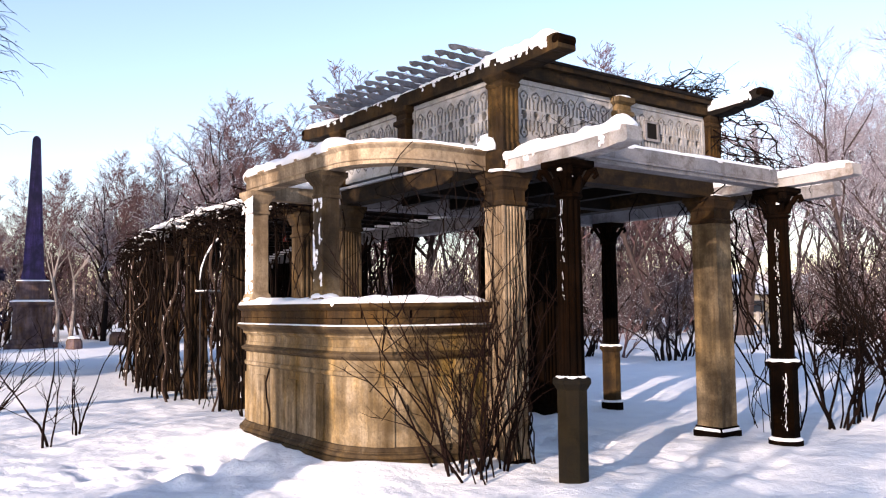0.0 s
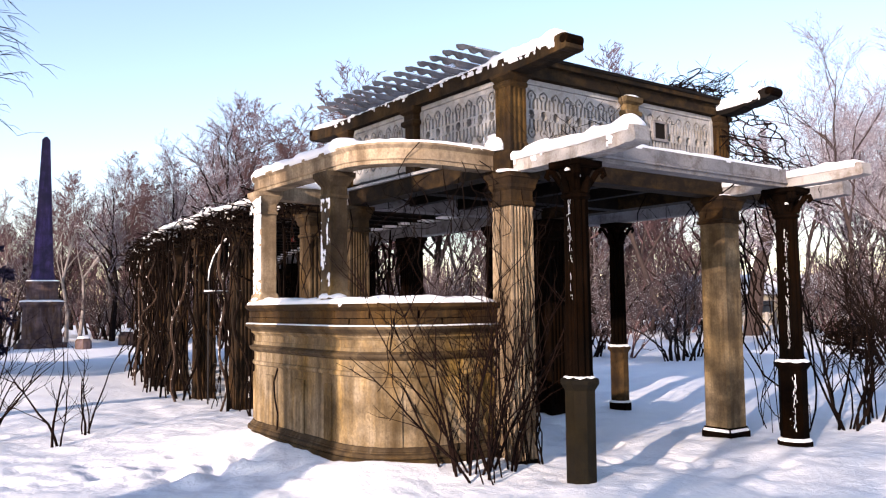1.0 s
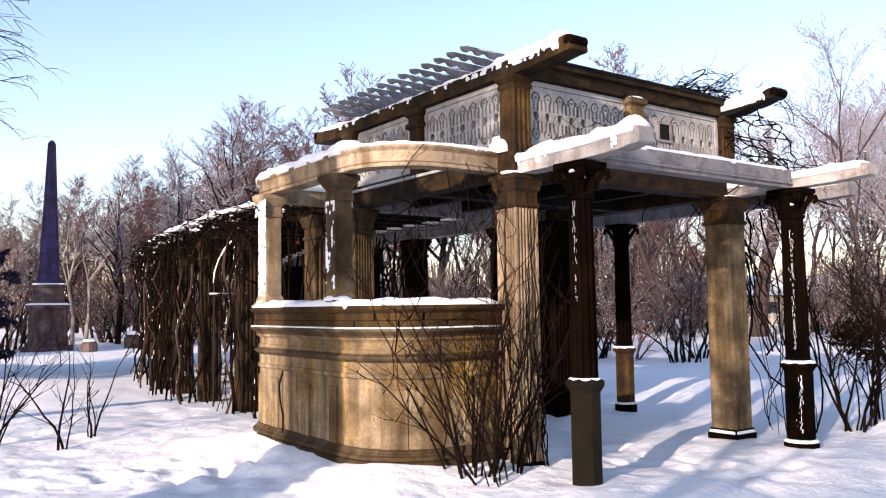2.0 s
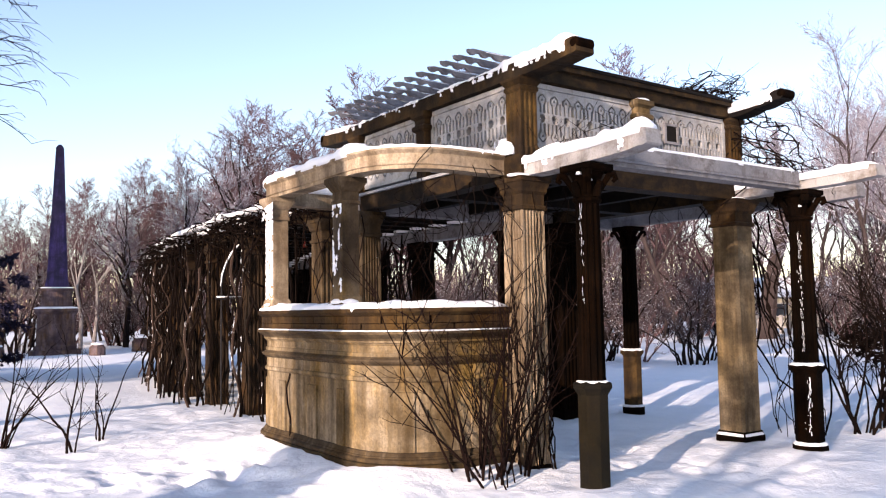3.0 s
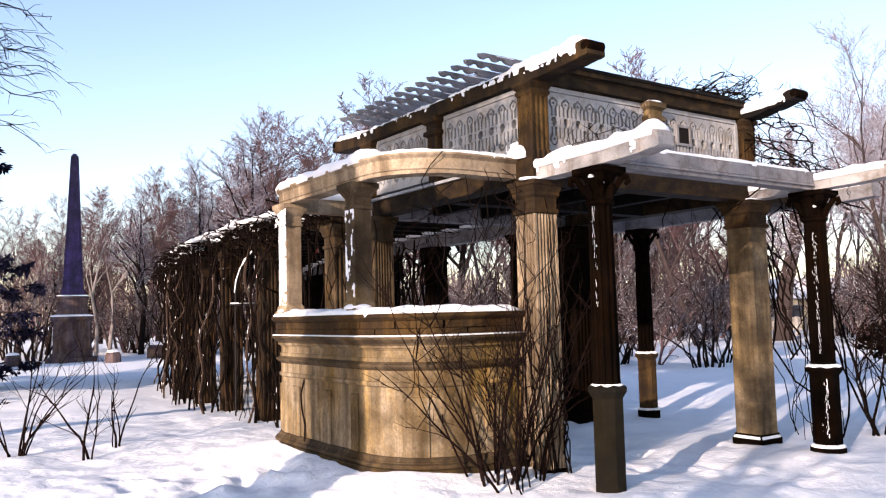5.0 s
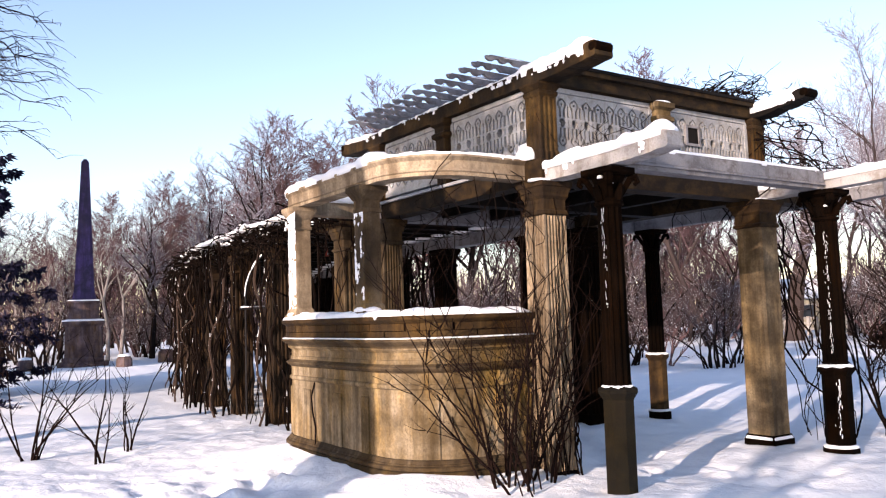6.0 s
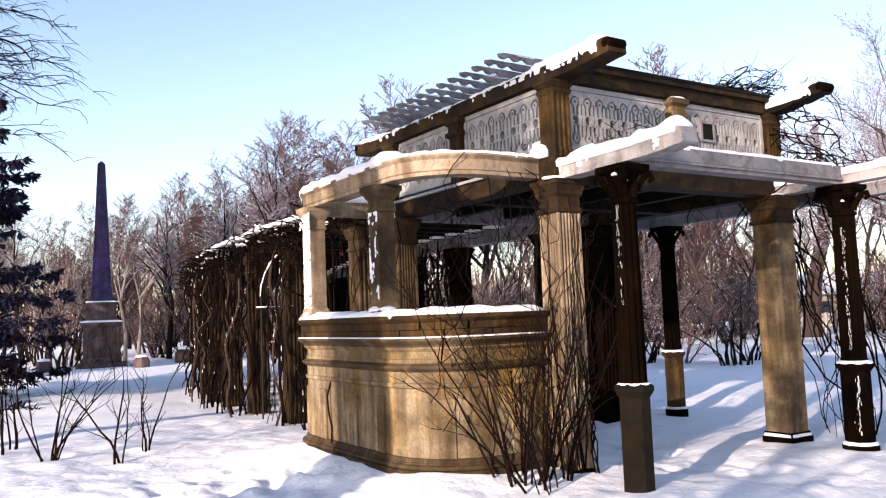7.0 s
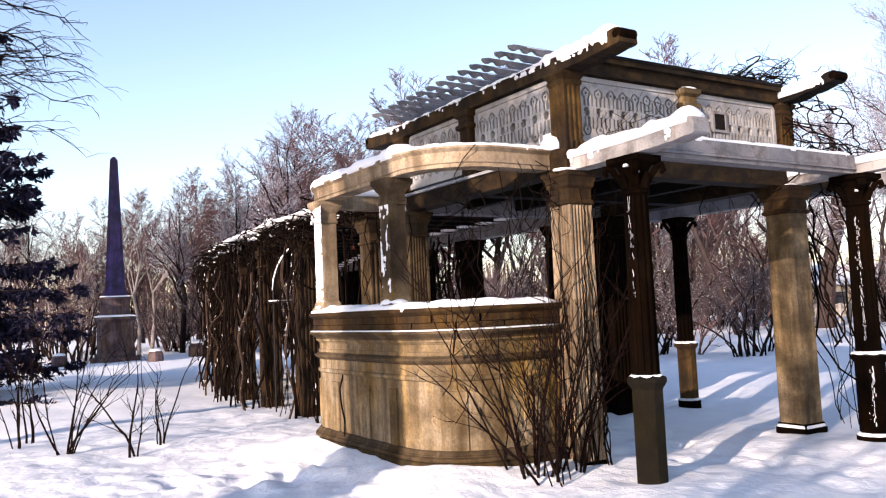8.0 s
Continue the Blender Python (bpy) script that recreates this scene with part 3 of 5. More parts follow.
attic = part("attic_band", sweep(BAY, [(-0.13, 1.462), (0.152, 1.462), (0.152, 1.612), (-0.13, 1.612)]), STONE_DARK, bay, "dark joints of the top band")
part("coping", sweep(BAY, [(-0.15, 1.614), (0.168, 1.614), (0.178, 1.622), (0.205, 1.640), (0.215, 1.652), (0.215, 1.685), (-0.15, 1.685)]), LIMESTONE_STAIN_SHADE, bay, "stained projecting coping")


def along(path, step):
    """Evenly spaced points along a plan path."""
    pts, out = [Vector(p) for p in path], []
    for a, b in zip(pts, pts[1:]):
        n = max(1, round((b - a).length / step))
        out += [tuple(a.lerp(b, k / n)) for k in range(n)]
    return out + [tuple(pts[-1])]


FINE = along(BAY, 0.03)
# two courses of stone blocks with open joints
for course, (z0, z1) in enumerate(((1.464, 1.535), (1.540, 1.611))):
    k = 0 if course == 0 else -6
    while k < len(FINE) - 2:
        a, b = max(0, k), min(len(FINE) - 1, k + 12)
        if b - a >= 2:
            d = 0.165 + 0.006 * lump(k * 0.37, course, 3)
            seg = [Vector(q) for q in FINE[a:b + 1]]
            seg[0], seg[-1] = seg[0].lerp(seg[1], 0.1), seg[-1].lerp(seg[-2], 0.1)
            part("block", sweep([tuple(q) for q in seg], [(0.10, z0), (d - 0.004, z0), (d, z0 + 0.005), (d, z1 - 0.005), (d - 0.004, z1), (0.10, z1)]), LIMESTONE_STAIN_SHADE, attic)
        k += 12
# raised panels of the wall, between shallow pilaster strips
n_f = len(FINE)
for u0, u1 in ((0.06, 0.10), (0.20, 0.24), (0.345, 0.375), (0.46, 0.50), (0.61, 0.65), (0.74, 0.78)):
    part("pilaster", sweep(FINE[int(u0 * n_f):int(u1 * n_f) + 1], [(0.099, 0.309), (0.119, 0.309), (0.119, 0.87), (0.113, 0.876), (0.099, 0.878)]), LIMESTONE, bay)


def bay_post(place, mat):
    f = Form().lathe(place, [(0.15, 1.687), (0.15, 1.735), (0.13, 1.76), (0.125, 1.80), (0.105, 1.83), (0.102, 2.77)], square(0.1))
    ob = part("bay_post", f, mat, bay, "slim square post standing on the parapet")
    c = Form().lathe(place, [(0.102, 2.772), (0.115, 2.78), (0.115, 2.81), (0.104, 2.82), (0.104, 2.90), (0.12, 2.92), (0.16, 2.985), (0.17, 3.0), (0.17, 3.047)], square(0.08))
    part("capital", c, mat, ob)


# this post's tree shade is coloured in by the darker stone
bay_post((4.06, 7.50), PIER_STONE)
bay_post((4.06, 9.24), LIMESTONE_PALE)
part("bay_beam", sweep(BAY, [(-0.10, 3.05), (0.10, 3.05), (0.10, 3.085), (0.115, 3.095), (0.115, 3.20), (0.15, 3.235), (0.15, 3.255), (-0.10, 3.255)]), LIMESTONE_PALE, bay, "pale curved beam over the bay posts")

whole("snow_ledge", sweep(BAY, [(0.162, 1.4605), (0.210, 1.4605), (0.205, 1.470), (0.162, 1.476)]), SNOW, "thin line of snow on the parapet cornice", "snow", "stuff", smooth=True)

# ------------------------------------------------------------------ snow lying on the pavilion
sn = Form()
snow_strip(sn, [(x, y, 3.253) for x, y in BAY], 0.27, 0.04, 2.0, 0.06, 0.02, True, 1.4)
snow_strip(sn, [(x, y, 3.26) for x, y in BAY[16:]], 0.30, 0.09, 1.0, 0.06)
whole("snow_cap", sn, SNOW, "thick white snow on the curved bay beam", "snow", "stuff", smooth=True)
sn = Form()
snow_strip(sn, [(x, y, 1.683) for x, y in BAY], 0.38, 0.06, 3.0)
whole("snow_cap", sn, SNOW, "thin crusted snow on the parapet top", "snow", "stuff", smooth=True)
sn = Form()
snow_strip(sn, [(X0 - 0.01, 6.25, 3.163), (X0 - 0.01, 5.3, 3.172), (X0, 5.0, 3.19), (X0, 4.63, 3.207)], 0.235, 0.075, 4.0, 0.06, 0.04, True, 1.5)
whole("snow_cap", sn, SNOW, "thick snow on a lower beam arm", "snow", "stuff", smooth=True)
sn = Form()
snow_strip(sn, [(X1 - 0.01, 6.25, 3.148), (X1 - 0.01, 5.3, 3.153), (X1, 4.8, 3.17), (X1, 4.48, 3.18)], 0.23, 0.055, 5.0, 0.06, 0.04, True, 1.5)
whole("snow_cap", sn, SNOW, "thick snow on a lower beam arm", "snow", "stuff", smooth=True)
sn = Form()
snow_strip(sn, [(10.35, 6.0, 3.20), (10.35, 5.42, 3.215)], 0.22, 0.09, 5.5)
whole("snow_cap", sn, SNOW, "snow on a beam arm", "snow", "stuff", smooth=True)
sn = Form()
snow_strip(sn, [(X0, 10.6, 4.242), (X0, 10.0, 4.205), (X0, 9.7, 4.197)], 0.24, 0.06, 6.5, 0.05, 0.02, True, 1.5)
snow_strip(sn, [(X0, 9.8, 4.197), (X0, 6.2, 4.197)], 0.22, 0.035, 6.0, 0.04, 0.01, True, 2.3)
snow_strip(sn, [(X0, 6.6, 4.192), (X0, 6.2, 4.197), (X0, 5.95, 4.205), (X0, 5.75, 4.21), (X0, 5.50, 4.222)], 0.255, 0.085, 6.2, 0.05, 0.05, True, 1.1)
whole("snow_cap", sn, SNOW, "lumpy snow along the roof beam", "snow", "stuff", smooth=True)
sn = Form()
snow_strip(sn, [(X1, 9.6, 4.172), (X1, 6.2, 4.172), (X1, 5.92, 4.182), (X1, 5.7, 4.21), (X1, 5.58, 4.24)], 0.27, 0.10, 7.0, 0.06, 0.07)
whole("snow_cap", sn, SNOW, "snow along the roof beam", "snow", "stuff", smooth=True)
sn = Form()
snow_strip(sn, [(X0 + 0.2, Y0, 4.262), (X1 - 0.2, Y0, 4.262)], 0.20, 0.025, 8.0)
whole("snow_cap", sn, SNOW, "thin snow on the front cornice", "snow", "stuff", smooth=True)
sn = Form()
snow_strip(sn, [(5.65, 5.40, 3.217), (8.85, 5.40, 3.217)], 0.19, 0.03, 9.0)
whole("snow_cap", sn, SNOW, "thin snow on the fascia beam", "snow", "stuff", smooth=True)
sn = Form()
snow_strip(sn, [(9.16, Y0, 3.235), (10.5, Y0, 3.235)], 0.26, 0.06, 10.0)
whole("snow_cap", sn, SNOW, "snow on the projecting lower beam", "snow", "stuff", smooth=True)
sn = Form()
for k, y in enumerate(RAFTERS):
    snow_strip(sn, [(5.0, y, 4.338), (5.4, y, 4.335), (9.0, y, 4.335)], 0.036, 0.012, 20.0 + k, 0.14, 0.005)
whole("snow_on_slats", sn, SNOW, "thin snow ridges on the roof slats", "snow", "stuff", smooth=True)


def snow_patch(x, y, z, rx, ry, h, seed):
    f = Form()
    rings = []
    for k, (s, v) in enumerate(((1.0, -0.01), (0.96, 0.45), (0.72, 0.85), (0.35, 1.0), (0.03, 1.03))):
        rings.append([(x + rx * s * math.cos(a) * (1 + 0.15 * lump(math.cos(a), math.sin(a), seed, 1.5)), y + ry * s * math.sin(a) * (1 + 0.15 * lump(math.cos(a), math.sin(a), seed + 3, 1.5)),
                       z + h * v) for a in [2 * math.pi * j / 14 for j in range(14)]])
    f.rings(rings)
    return whole("snow_patch", f, SNOW, "small heap of snow on a stone ledge", "snow", "stuff", smooth=True)


collars = Form()
for (cx, cy), r in (((5.53, 5.45), 0.125), ((9.0, 5.40), 0.135), ((10.35, 9.28), 0.13)):
    wob = [(u * 1.08 * (1 + 0.05 * lump(u * 2, v * 2, cx)), v * 1.08 * (1 + 0.05 * lump(v * 2, u * 2, cy))) for u, v in polygon(16)]
    if cx < 6:
        collars.lathe((cx, cy), [(r * 1.16, 0.968), (r * 1.13, 0.98), (r * 1.02, 0.99)], wob)
    else:
        collars.lathe((cx, cy), [(r * 1.34, 0.953), (r * 1.33, 0.965), (r * 1.18, 0.983), (r * 1.02, 0.99)], wob)
        collars.lathe((cx, cy), [(r * 1.30, 0.045), (r * 1.29, 0.06), (r * 1.15, 0.075), (r * 1.08, 0.08)], wob)
collars.lathe((X1, Y0), [(0.211, 0.049), (0.209, 0.062), (0.198, 0.085), (0.190, 0.10)], square(0.1))
whole("snow_collar", collars, SNOW, "thin snow on the ledges of the columns", "snow", "stuff", smooth=True)
for q in ((5.44, 5.33, 2.84, 0.03, 0.025, 0.03, 21), (5.38, 5.40, 2.90, 0.028, 0.03, 0.03, 22), (8.90, 5.27, 2.87, 0.035, 0.03, 0.04, 23), (8.86, 5.30, 2.80, 0.025, 0.025, 0.03, 24),
          (5.40, 6.22, 2.998, 0.20, 0.1, 0.03, 6), (5.36, 6.44, 3.25, 0.07, 0.13, 0.14, 7),
          (4.06, 9.24, 1.74, 0.16, 0.16, 0.05, 8), (4.03, 7.48, 1.74, 0.15, 0.15, 0.06, 9), (8.95, 6.14, 2.998, 0.2, 0.06, 0.02, 10), (7.25, 6.24, 4.036, 0.14, 0.08, 0.03, 11)):
    snow_patch(*q)


def crust(face, lo, hi, z0, z1, fill, seed, axis="x", cell=0.03, thick=0.016):
    """Snow blown onto an upright face: small uneven lumps, denser where fill is high."""
    rnd = random.Random(seed)
    f = Form()
    u = lo
    while u < hi:
        z = z0
        while z < z1:
            n = 0.5 + 0.5 * lump(u * 7, z * 3, seed) + 0.35 * lump(u * 25, z * 16, seed)
            if n < fill:
                r = cell * rnd.uniform(0.55, 0.95)
                t = thick * rnd.uniform(0.4, 1.2)
                c = [(u + math.cos(a) * r * rnd.uniform(0.7, 1.1), z + math.sin(a) * r * rnd.uniform(0.8, 1.4)) for a in [2 * math.pi * k / 6 for k in range(6)]]
                inner = [(u + (p - u) * 0.5, z + (q - z) * 0.5) for p, q in c]
                if axis == "x":
                    f.rings([[(face + 0.003, p, q) for p, q in c], [(face - t * 0.7, p, q) for p, q in c], [(face - t, p, q) for p, q in inner]])
                else:
                    f.rings([[(p, face + 0.003, q) for p, q in c], [(p, face - t * 0.7, q) for p, q in c], [(p, face - t, q) for p, q in inner]])
            z += cell
        u += cell
    return f


def crusted(label, *forms):
    f = Form()
    for g2 in forms:
        i = len(f.v)
        f.v += g2.v
        f.f += [[i + k for k in q] for q in g2.f]
    return whole("snow_crust", f, SNOW, label, "snow", "stuff", smooth=True)


crusted("white snow crust on the side of a slim post", crust(3.957, 9.15, 9.33, 1.80, 2.78, 0.62, 1, cell=0.022, thick=0.01), crust(3.93, 9.10, 9.38, 2.80, 3.02, 0.6, 2))
crusted("speckled snow crust on the side of a slim post", crust(3.957, 7.41, 7.59, 1.80, 2.78, 0.44, 3, cell=0.010, thick=0.005))


def flute_snow(cx, cy, r, angle, z0, z1, fill, size, seed):
    """Broken lines of snow down one groove of a column."""
    rnd = random.Random(seed)
    f = Form()
    z = z0
    while z < z1:
        h = rnd.uniform(0.012, 0.05)
        if rnd.random() < fill:
            for k in range(2):
                a = angle + rnd.gauss(0, 0.10)
                q = (cx + math.cos(a) * r, cy + math.sin(a) * r)
                f.tube([(*q, z), (*q, z + h * 0.4), (*q, z + h)], [size * 0.4, size * rnd.uniform(0.6, 1.1), size * 0.3], 5, True)
        z += h * 0.8
    return f


A_VIEW = radians(53.44 + 180)
crusted("snow lodged in the flutes of a dark column", flute_snow(9.0, 5.40, 0.128, A_VIEW - 0.55, 1.1, 2.55, 0.75, 0.0022, 1), flute_snow(9.0, 5.40, 0.152, A_VIEW - 0.30, 0.16, 0.80, 0.98, 0.0055, 2))
crusted("snow lodged in the flutes of a dark column", flute_snow(5.53, 5.45, 0.115, A_VIEW - 0.75, 1.7, 2.6, 0.55, 0.0022, 3))
crusted("blown snow on the side of a beam arm", crust(5.398, 4.85, 6.18, 3.06, 3.18, 0.34, 7, cell=0.022, thick=0.01))
crusted("blown snow crusted on the roof beam", crust(5.378, 5.55, 6.35, 4.13, 4.21, 0.42, 11, cell=0.016, thick=0.008), crust(5.378, 6.35, 10.2, 4.15, 4.22, 0.27, 12, cell=0.014, thick=0.007))
crusted("blown snow crusted on the pale beam arm", crust(8.876, 5.62, 6.2, 4.13, 4.22, 0.42, 13, cell=0.016, thick=0.008))
crusted("blown snow on the fretwork corner", crust(5.468, 6.47, 6.75, 3.30, 3.46, 0.42, 9, cell=0.014, thick=0.010))


# ------------------------------------------------------------------ pergola walk
def walk_line(y):
    """Near row of the pergola in plan: straight, then bending away."""
    return 5.45 + 0.0 if y < 15 else 5.45 + 0.021 * (y - 15) ** 2


pergola = thing("pergola_walk", (7, 17, 0), "long curved pergola of stone piers overgrown with bare vines", "pergola")
ROW = [10.65, 13.35, 15.2, 17.0, 18.8, 20.6, 22.4, 24.2, 26.0]


def pergola_top(y):
    return 3.0 if y < 14 else max(2.55, 3.0 - (y - 14) * 0.03)


def across(y, d):
    """A point d metres across the walk from the near row at y."""
    slope = 0.0 if y < 15 else 0.042 * (y - 15)
    n = Vector((1, -slope)).normalized()
    return walk_line(y) + n.x * d, y + n.y * d


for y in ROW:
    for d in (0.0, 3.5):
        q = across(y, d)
        # far row gets near-black stone: shade inside the walk put into colour
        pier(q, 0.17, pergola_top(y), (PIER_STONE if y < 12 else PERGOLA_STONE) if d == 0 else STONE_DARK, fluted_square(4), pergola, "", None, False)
for d in (0.0, 3.5):
    line = [Vector((*across(y, d), pergola_top(y) + 0.12)) for y in np.arange(10.6, 26.4, 0.8)]
    f = Form()
    rings = []
    for k, p in enumerate(line):
        t = (line[min(k + 1, len(line) - 1)] - line[max(k - 1, 0)]).normalized()
        s = Vector((t.y, -t.x, 0))
        rings.append([p + s * a + Vector((0, 0, b)) for a, b in ((-0.13, -0.117), (0.13, -0.117), (0.13, 0.1), (-0.13, 0.1))])
    part("long_beam", f.rings(rings), GREY_BEAM if d else BROWN_BEAM, pergola, "long beam on the piers")
for k, y in enumerate(np.arange(10.9, 26.0, 0.62)):
    a, b = across(y, -0.24), across(y, 3.75)
    z = pergola_top(y) + 0.225
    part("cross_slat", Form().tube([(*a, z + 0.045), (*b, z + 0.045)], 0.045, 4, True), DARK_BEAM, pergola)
# snow on the walk's roof, over a dark vine mat added to shade it
mat_rings, snow_rings = [], []
for y in np.arange(10.7, 26.2, 0.35):
    z = pergola_top(y)
    ds = [(-0.1 + 3.75 * k / 14) for k in range(15)]
    hs = [0.33 + 0.05 * lump(y, d, 2, 1.3) + 0.02 * lump(y, d, 5, 4.0) for d in ds]
    mat_rings.append([(*across(y, d), z + 0.285) for d in ds] + [(*across(y, d), z + h) for d, h in reversed(list(zip(ds, hs)))])
    snow_rings.append([(*across(y, d), z + h + 0.004) for d, h in zip(ds, hs)] + [(*across(y, d), z + h + 0.05 + 0.02 * lump(y, d, 8, 2.5)) for d, h in reversed(list(zip(ds, hs)))])
part("roof_mat", Form().rings(mat_rings), VINE_DARK, pergola, "dark vine mat added over the slats to shade the walk")
whole("snow_cap", Form().rings(snow_rings), SNOW, "wide sheet of snow on the pergola roof", "snow", "stuff", smooth=True)
sn = Form()
for d in (-0.25, 0.25):
    snow_strip(sn, [(*across(y, d), pergola_top(y) + 0.33) for y in np.arange(10.8, 26.2, 0.4)], 0.40, 0.05, 30 + d, 0.06, 0.03, True, 1.9)
snow_strip(sn, [(*across(y, 3.5), pergola_top(y) + 0.28) for y in np.arange(10.8, 26.2, 0.4)], 0.6, 0.1, 33, 0.2)
whole("snow_cap", sn, SNOW, "lumpy snow on the overgrown pergola roof", "snow", "stuff", smooth=True)

R = random.Random(7)


def wander(a, b, n, sag, jitter, rnd):
    """Points from a to b that wander smoothly, like a vine."""
    a, b = Vector(a), Vector(b)
    waves = [(rnd.uniform(0.6, 1.4) * f, rnd.uniform(0, 6.28), Vector((rnd.gauss(0, 1), rnd.gauss(0, 1), rnd.gauss(0, 0.4))) * (jitter * 2.0 / f)) for f in (1, min(2.2, n / 6), min(3.7, n / 5))]
    pts = []
    for k in range(n + 1):
        t = k / n
        off = Vector((0, 0, 0))
        for f, ph, amp in waves:
            off += amp * (math.sin(6.28 * f * t + ph) - math.sin(ph) * (1 - t))
        pts.append(a.lerp(b, t) + off + Vector((0, 0, -sag * 4 * t * (1 - t))))
    return pts


vf = Form()
for k in range(150):
    y = R.uniform(11.6, 26) if R.random() < 0.5 else R.choice(ROW[1:]) + R.gauss(0, 0.25)
    d = R.choice((-0.3, -0.22, -0.12, 0.1, 0.0))
    top = pergola_top(min(max(y, 10.7), 26)) + R.uniform(0.0, 0.35)
    q0, q1 = across(y, d + R.uniform(-0.25, 0.1)), across(y + R.gauss(0, 0.3), d + R.gauss(0, 0.1))
    bot = -0.15 if R.random() < 0.62 else R.uniform(0.6, 2.4)
    r = R.choice((0.008, 0.012, 0.016, 0.024))
    vf.tube(wander((*q0, top), (*q1, bot), 9, 0, 0.05, R), r, 4)
for k in range(260):
    y = R.uniform(10.8, 25.5)
    z = pergola_top(y) + R.uniform(0.15, 0.40)
    q0, q1 = across(y, R.uniform(-0.7, 0.2)), across(y + R.gauss(0, 0.9), R.uniform(-0.6, 0.4))
    vf.tube(wander((*q0, z), (*q1, z + R.uniform(-0.45, 0.05)), 6, 0.02, 0.05, R), R.choice((0.006, 0.01, 0.014)), 4)
whole("vine_curtain", vf, VINE_DARK, "dense bare brown vines hanging down the pergola", "vine", "stuff")
# thicker knotted strands in front of the piers, flecked with snow
vf, vs, vp = Form(), Form(), Form()
for k in range(30):
    y = 11.6 + 14.2 * (k + R.random()) / 30
    if 13.7 < y < 14.7:
        continue
    q0, q1 = across(y, -0.28 - 0.1 * R.random()), across(y + R.gauss(0, 0.25), -0.35 - 0.25 * R.random())
    pts = wander((*q0, pergola_top(y) + 0.2), (*q1, -0.15), 22, 0, 0.06, R)
    r = R.uniform(0.014, 0.028)
    (vp if k % 3 == 0 else vf).tube(pts, [r * R.uniform(0.8, 1.25) for q in pts], 5)
    for a, b in zip(pts, pts[1:]):
        for j in range(3):
            if R.random() < 0.07:
                c = a.lerp(b, R.random()) + Vector((-r * 0.9, -r * 0.4, 0))
                h = R.uniform(0.03, 0.10)
                vs.tube([c, c + Vector((0, 0, h * 0.5)), c + Vector((0, 0, h))], [0.004, R.uniform(0.003, 0.006), 0.002], 5, True)
whole("vine_strands", vp, FROST_VINE, "pale frosted vine stems climbing the pergola", "vine", "stuff")
whole("vine_strands", vf, VINE_DARK, "knotted old vine stems climbing the pergola", "vine", "stuff")
whole("snow_flecks", vs, SNOW, "flecks of snow caught on the vine stems", "snow", "stuff")
# ragged twig ends and snow lumps along the eave
vf, vs = Form(), Form()
for k in range(420):
    y = R.uniform(10.8, 26)
    a = Vector((*across(y, R.uniform(-0.5, -0.1)), pergola_top(y) + R.uniform(0.12, 0.38)))
    vf.tube(wander(a, a + Vector((R.gauss(-0.15, 0.12), R.gauss(0, 0.25), R.gauss(-0.16, 0.14))), 4, 0, 0.03, R), R.choice((0.005, 0.008, 0.012)), 4)
    if k % 2:
        h = R.uniform(0.02, 0.05)
        vs.tube([a, a + Vector((0.02, R.gauss(0, 0.08), h)), a + Vector((0.05, R.gauss(0, 0.12), h * 0.6))], [0.012, R.uniform(0.025, 0.05), 0.01], 6, True)
whole("vine_fringe", vf, VINE_DARK, "ragged twig ends along the pergola eave", "vine", "stuff")
whole("snow_flecks", vs, SNOW, "lumps of snow caught in the eave twigs", "snow", "stuff", smooth=True)
vf = Form()
for k in range(260):
    y = R.uniform(13.9, 26)
    d = 3.5 + R.uniform(-0.2, 0.4)
    vf.tube(wander((*across(y, d), pergola_top(y) + 0.2), (*across(y + R.gauss(0, .3), d), R.choice((0, 0, 1.5))), 7, 0, 0.05, R), R.choice((0.01, 0.016, 0.024)), 4)
whole("vine_curtain", vf, VINE_DARK, "dense bare brown vines on the far pergola row", "vine", "stuff")

# iron hoop of the walk, with snow stuck to it
hp = []
for k in range(17):
    t = k / 16
    if t < 0.55:
        hp.append((5.06, 13.9, t / 0.55 * 2.1))
    else:
        a = (t - 0.55) / 0.45 * math.pi / 2
        hp.append((5.06 + 0.55 * (1 - math.cos(a)), 13.9 - 0.7 * (1 - math.cos(a)), 2.1 + 0.95 * math.sin(a)))
hoop = thing("iron_hoop", (5.06, 13.9, 0), "bent iron trellis hoop dusted with snow", "trellis")
part("hoop_bar", Form().tube(hp, 0.015, 6, True), METAL, hoop)
part("cross_bar", Form().tube([(4.95, 13.9, 1.93), (5.42, 13.78, 1.93)], 0.02, 5, True), METAL, hoop)
sh = Form()
sh.tube([(x - 0.025, y - 0.02, z) for x, y, z in hp[9:16]], [0.006, 0.014, 0.01, 0.018, 0.012, 0.016, 0.006], 6, True)
sh.box((4.97, 13.87, 1.945), (5.40, 13.90, 1.968))
whole("snow_on_hoop", sh, SNOW, "crusted snow stuck to the iron hoop", "snow", "stuff", smooth=True)
# small red notice hanging inside the walk
sign = thing("warning_sign", (5.75, 12.0, 2.7), "small dull red triangular warning sign hanging in the pergola", "sign")
part("plate", Form().rings([[(5.70, y, 2.71), (5.80, y, 2.71), (5.75, y, 2.81)] for y in (11.99, 12.0)]), RED_PAINT, sign)
part("bar", Form().box((5.742, 11.982, 2.728), (5.758, 11.988, 2.765)), FENCE_PAINT, sign)
part("hanger", Form().tube([(5.75, 12.0, 2.81), (5.75, 12.0, 3.25)], 0.005, 4), METAL, sign)

# ------------------------------------------------------------------ obelisk
ob_c = (7.0, 40.2)
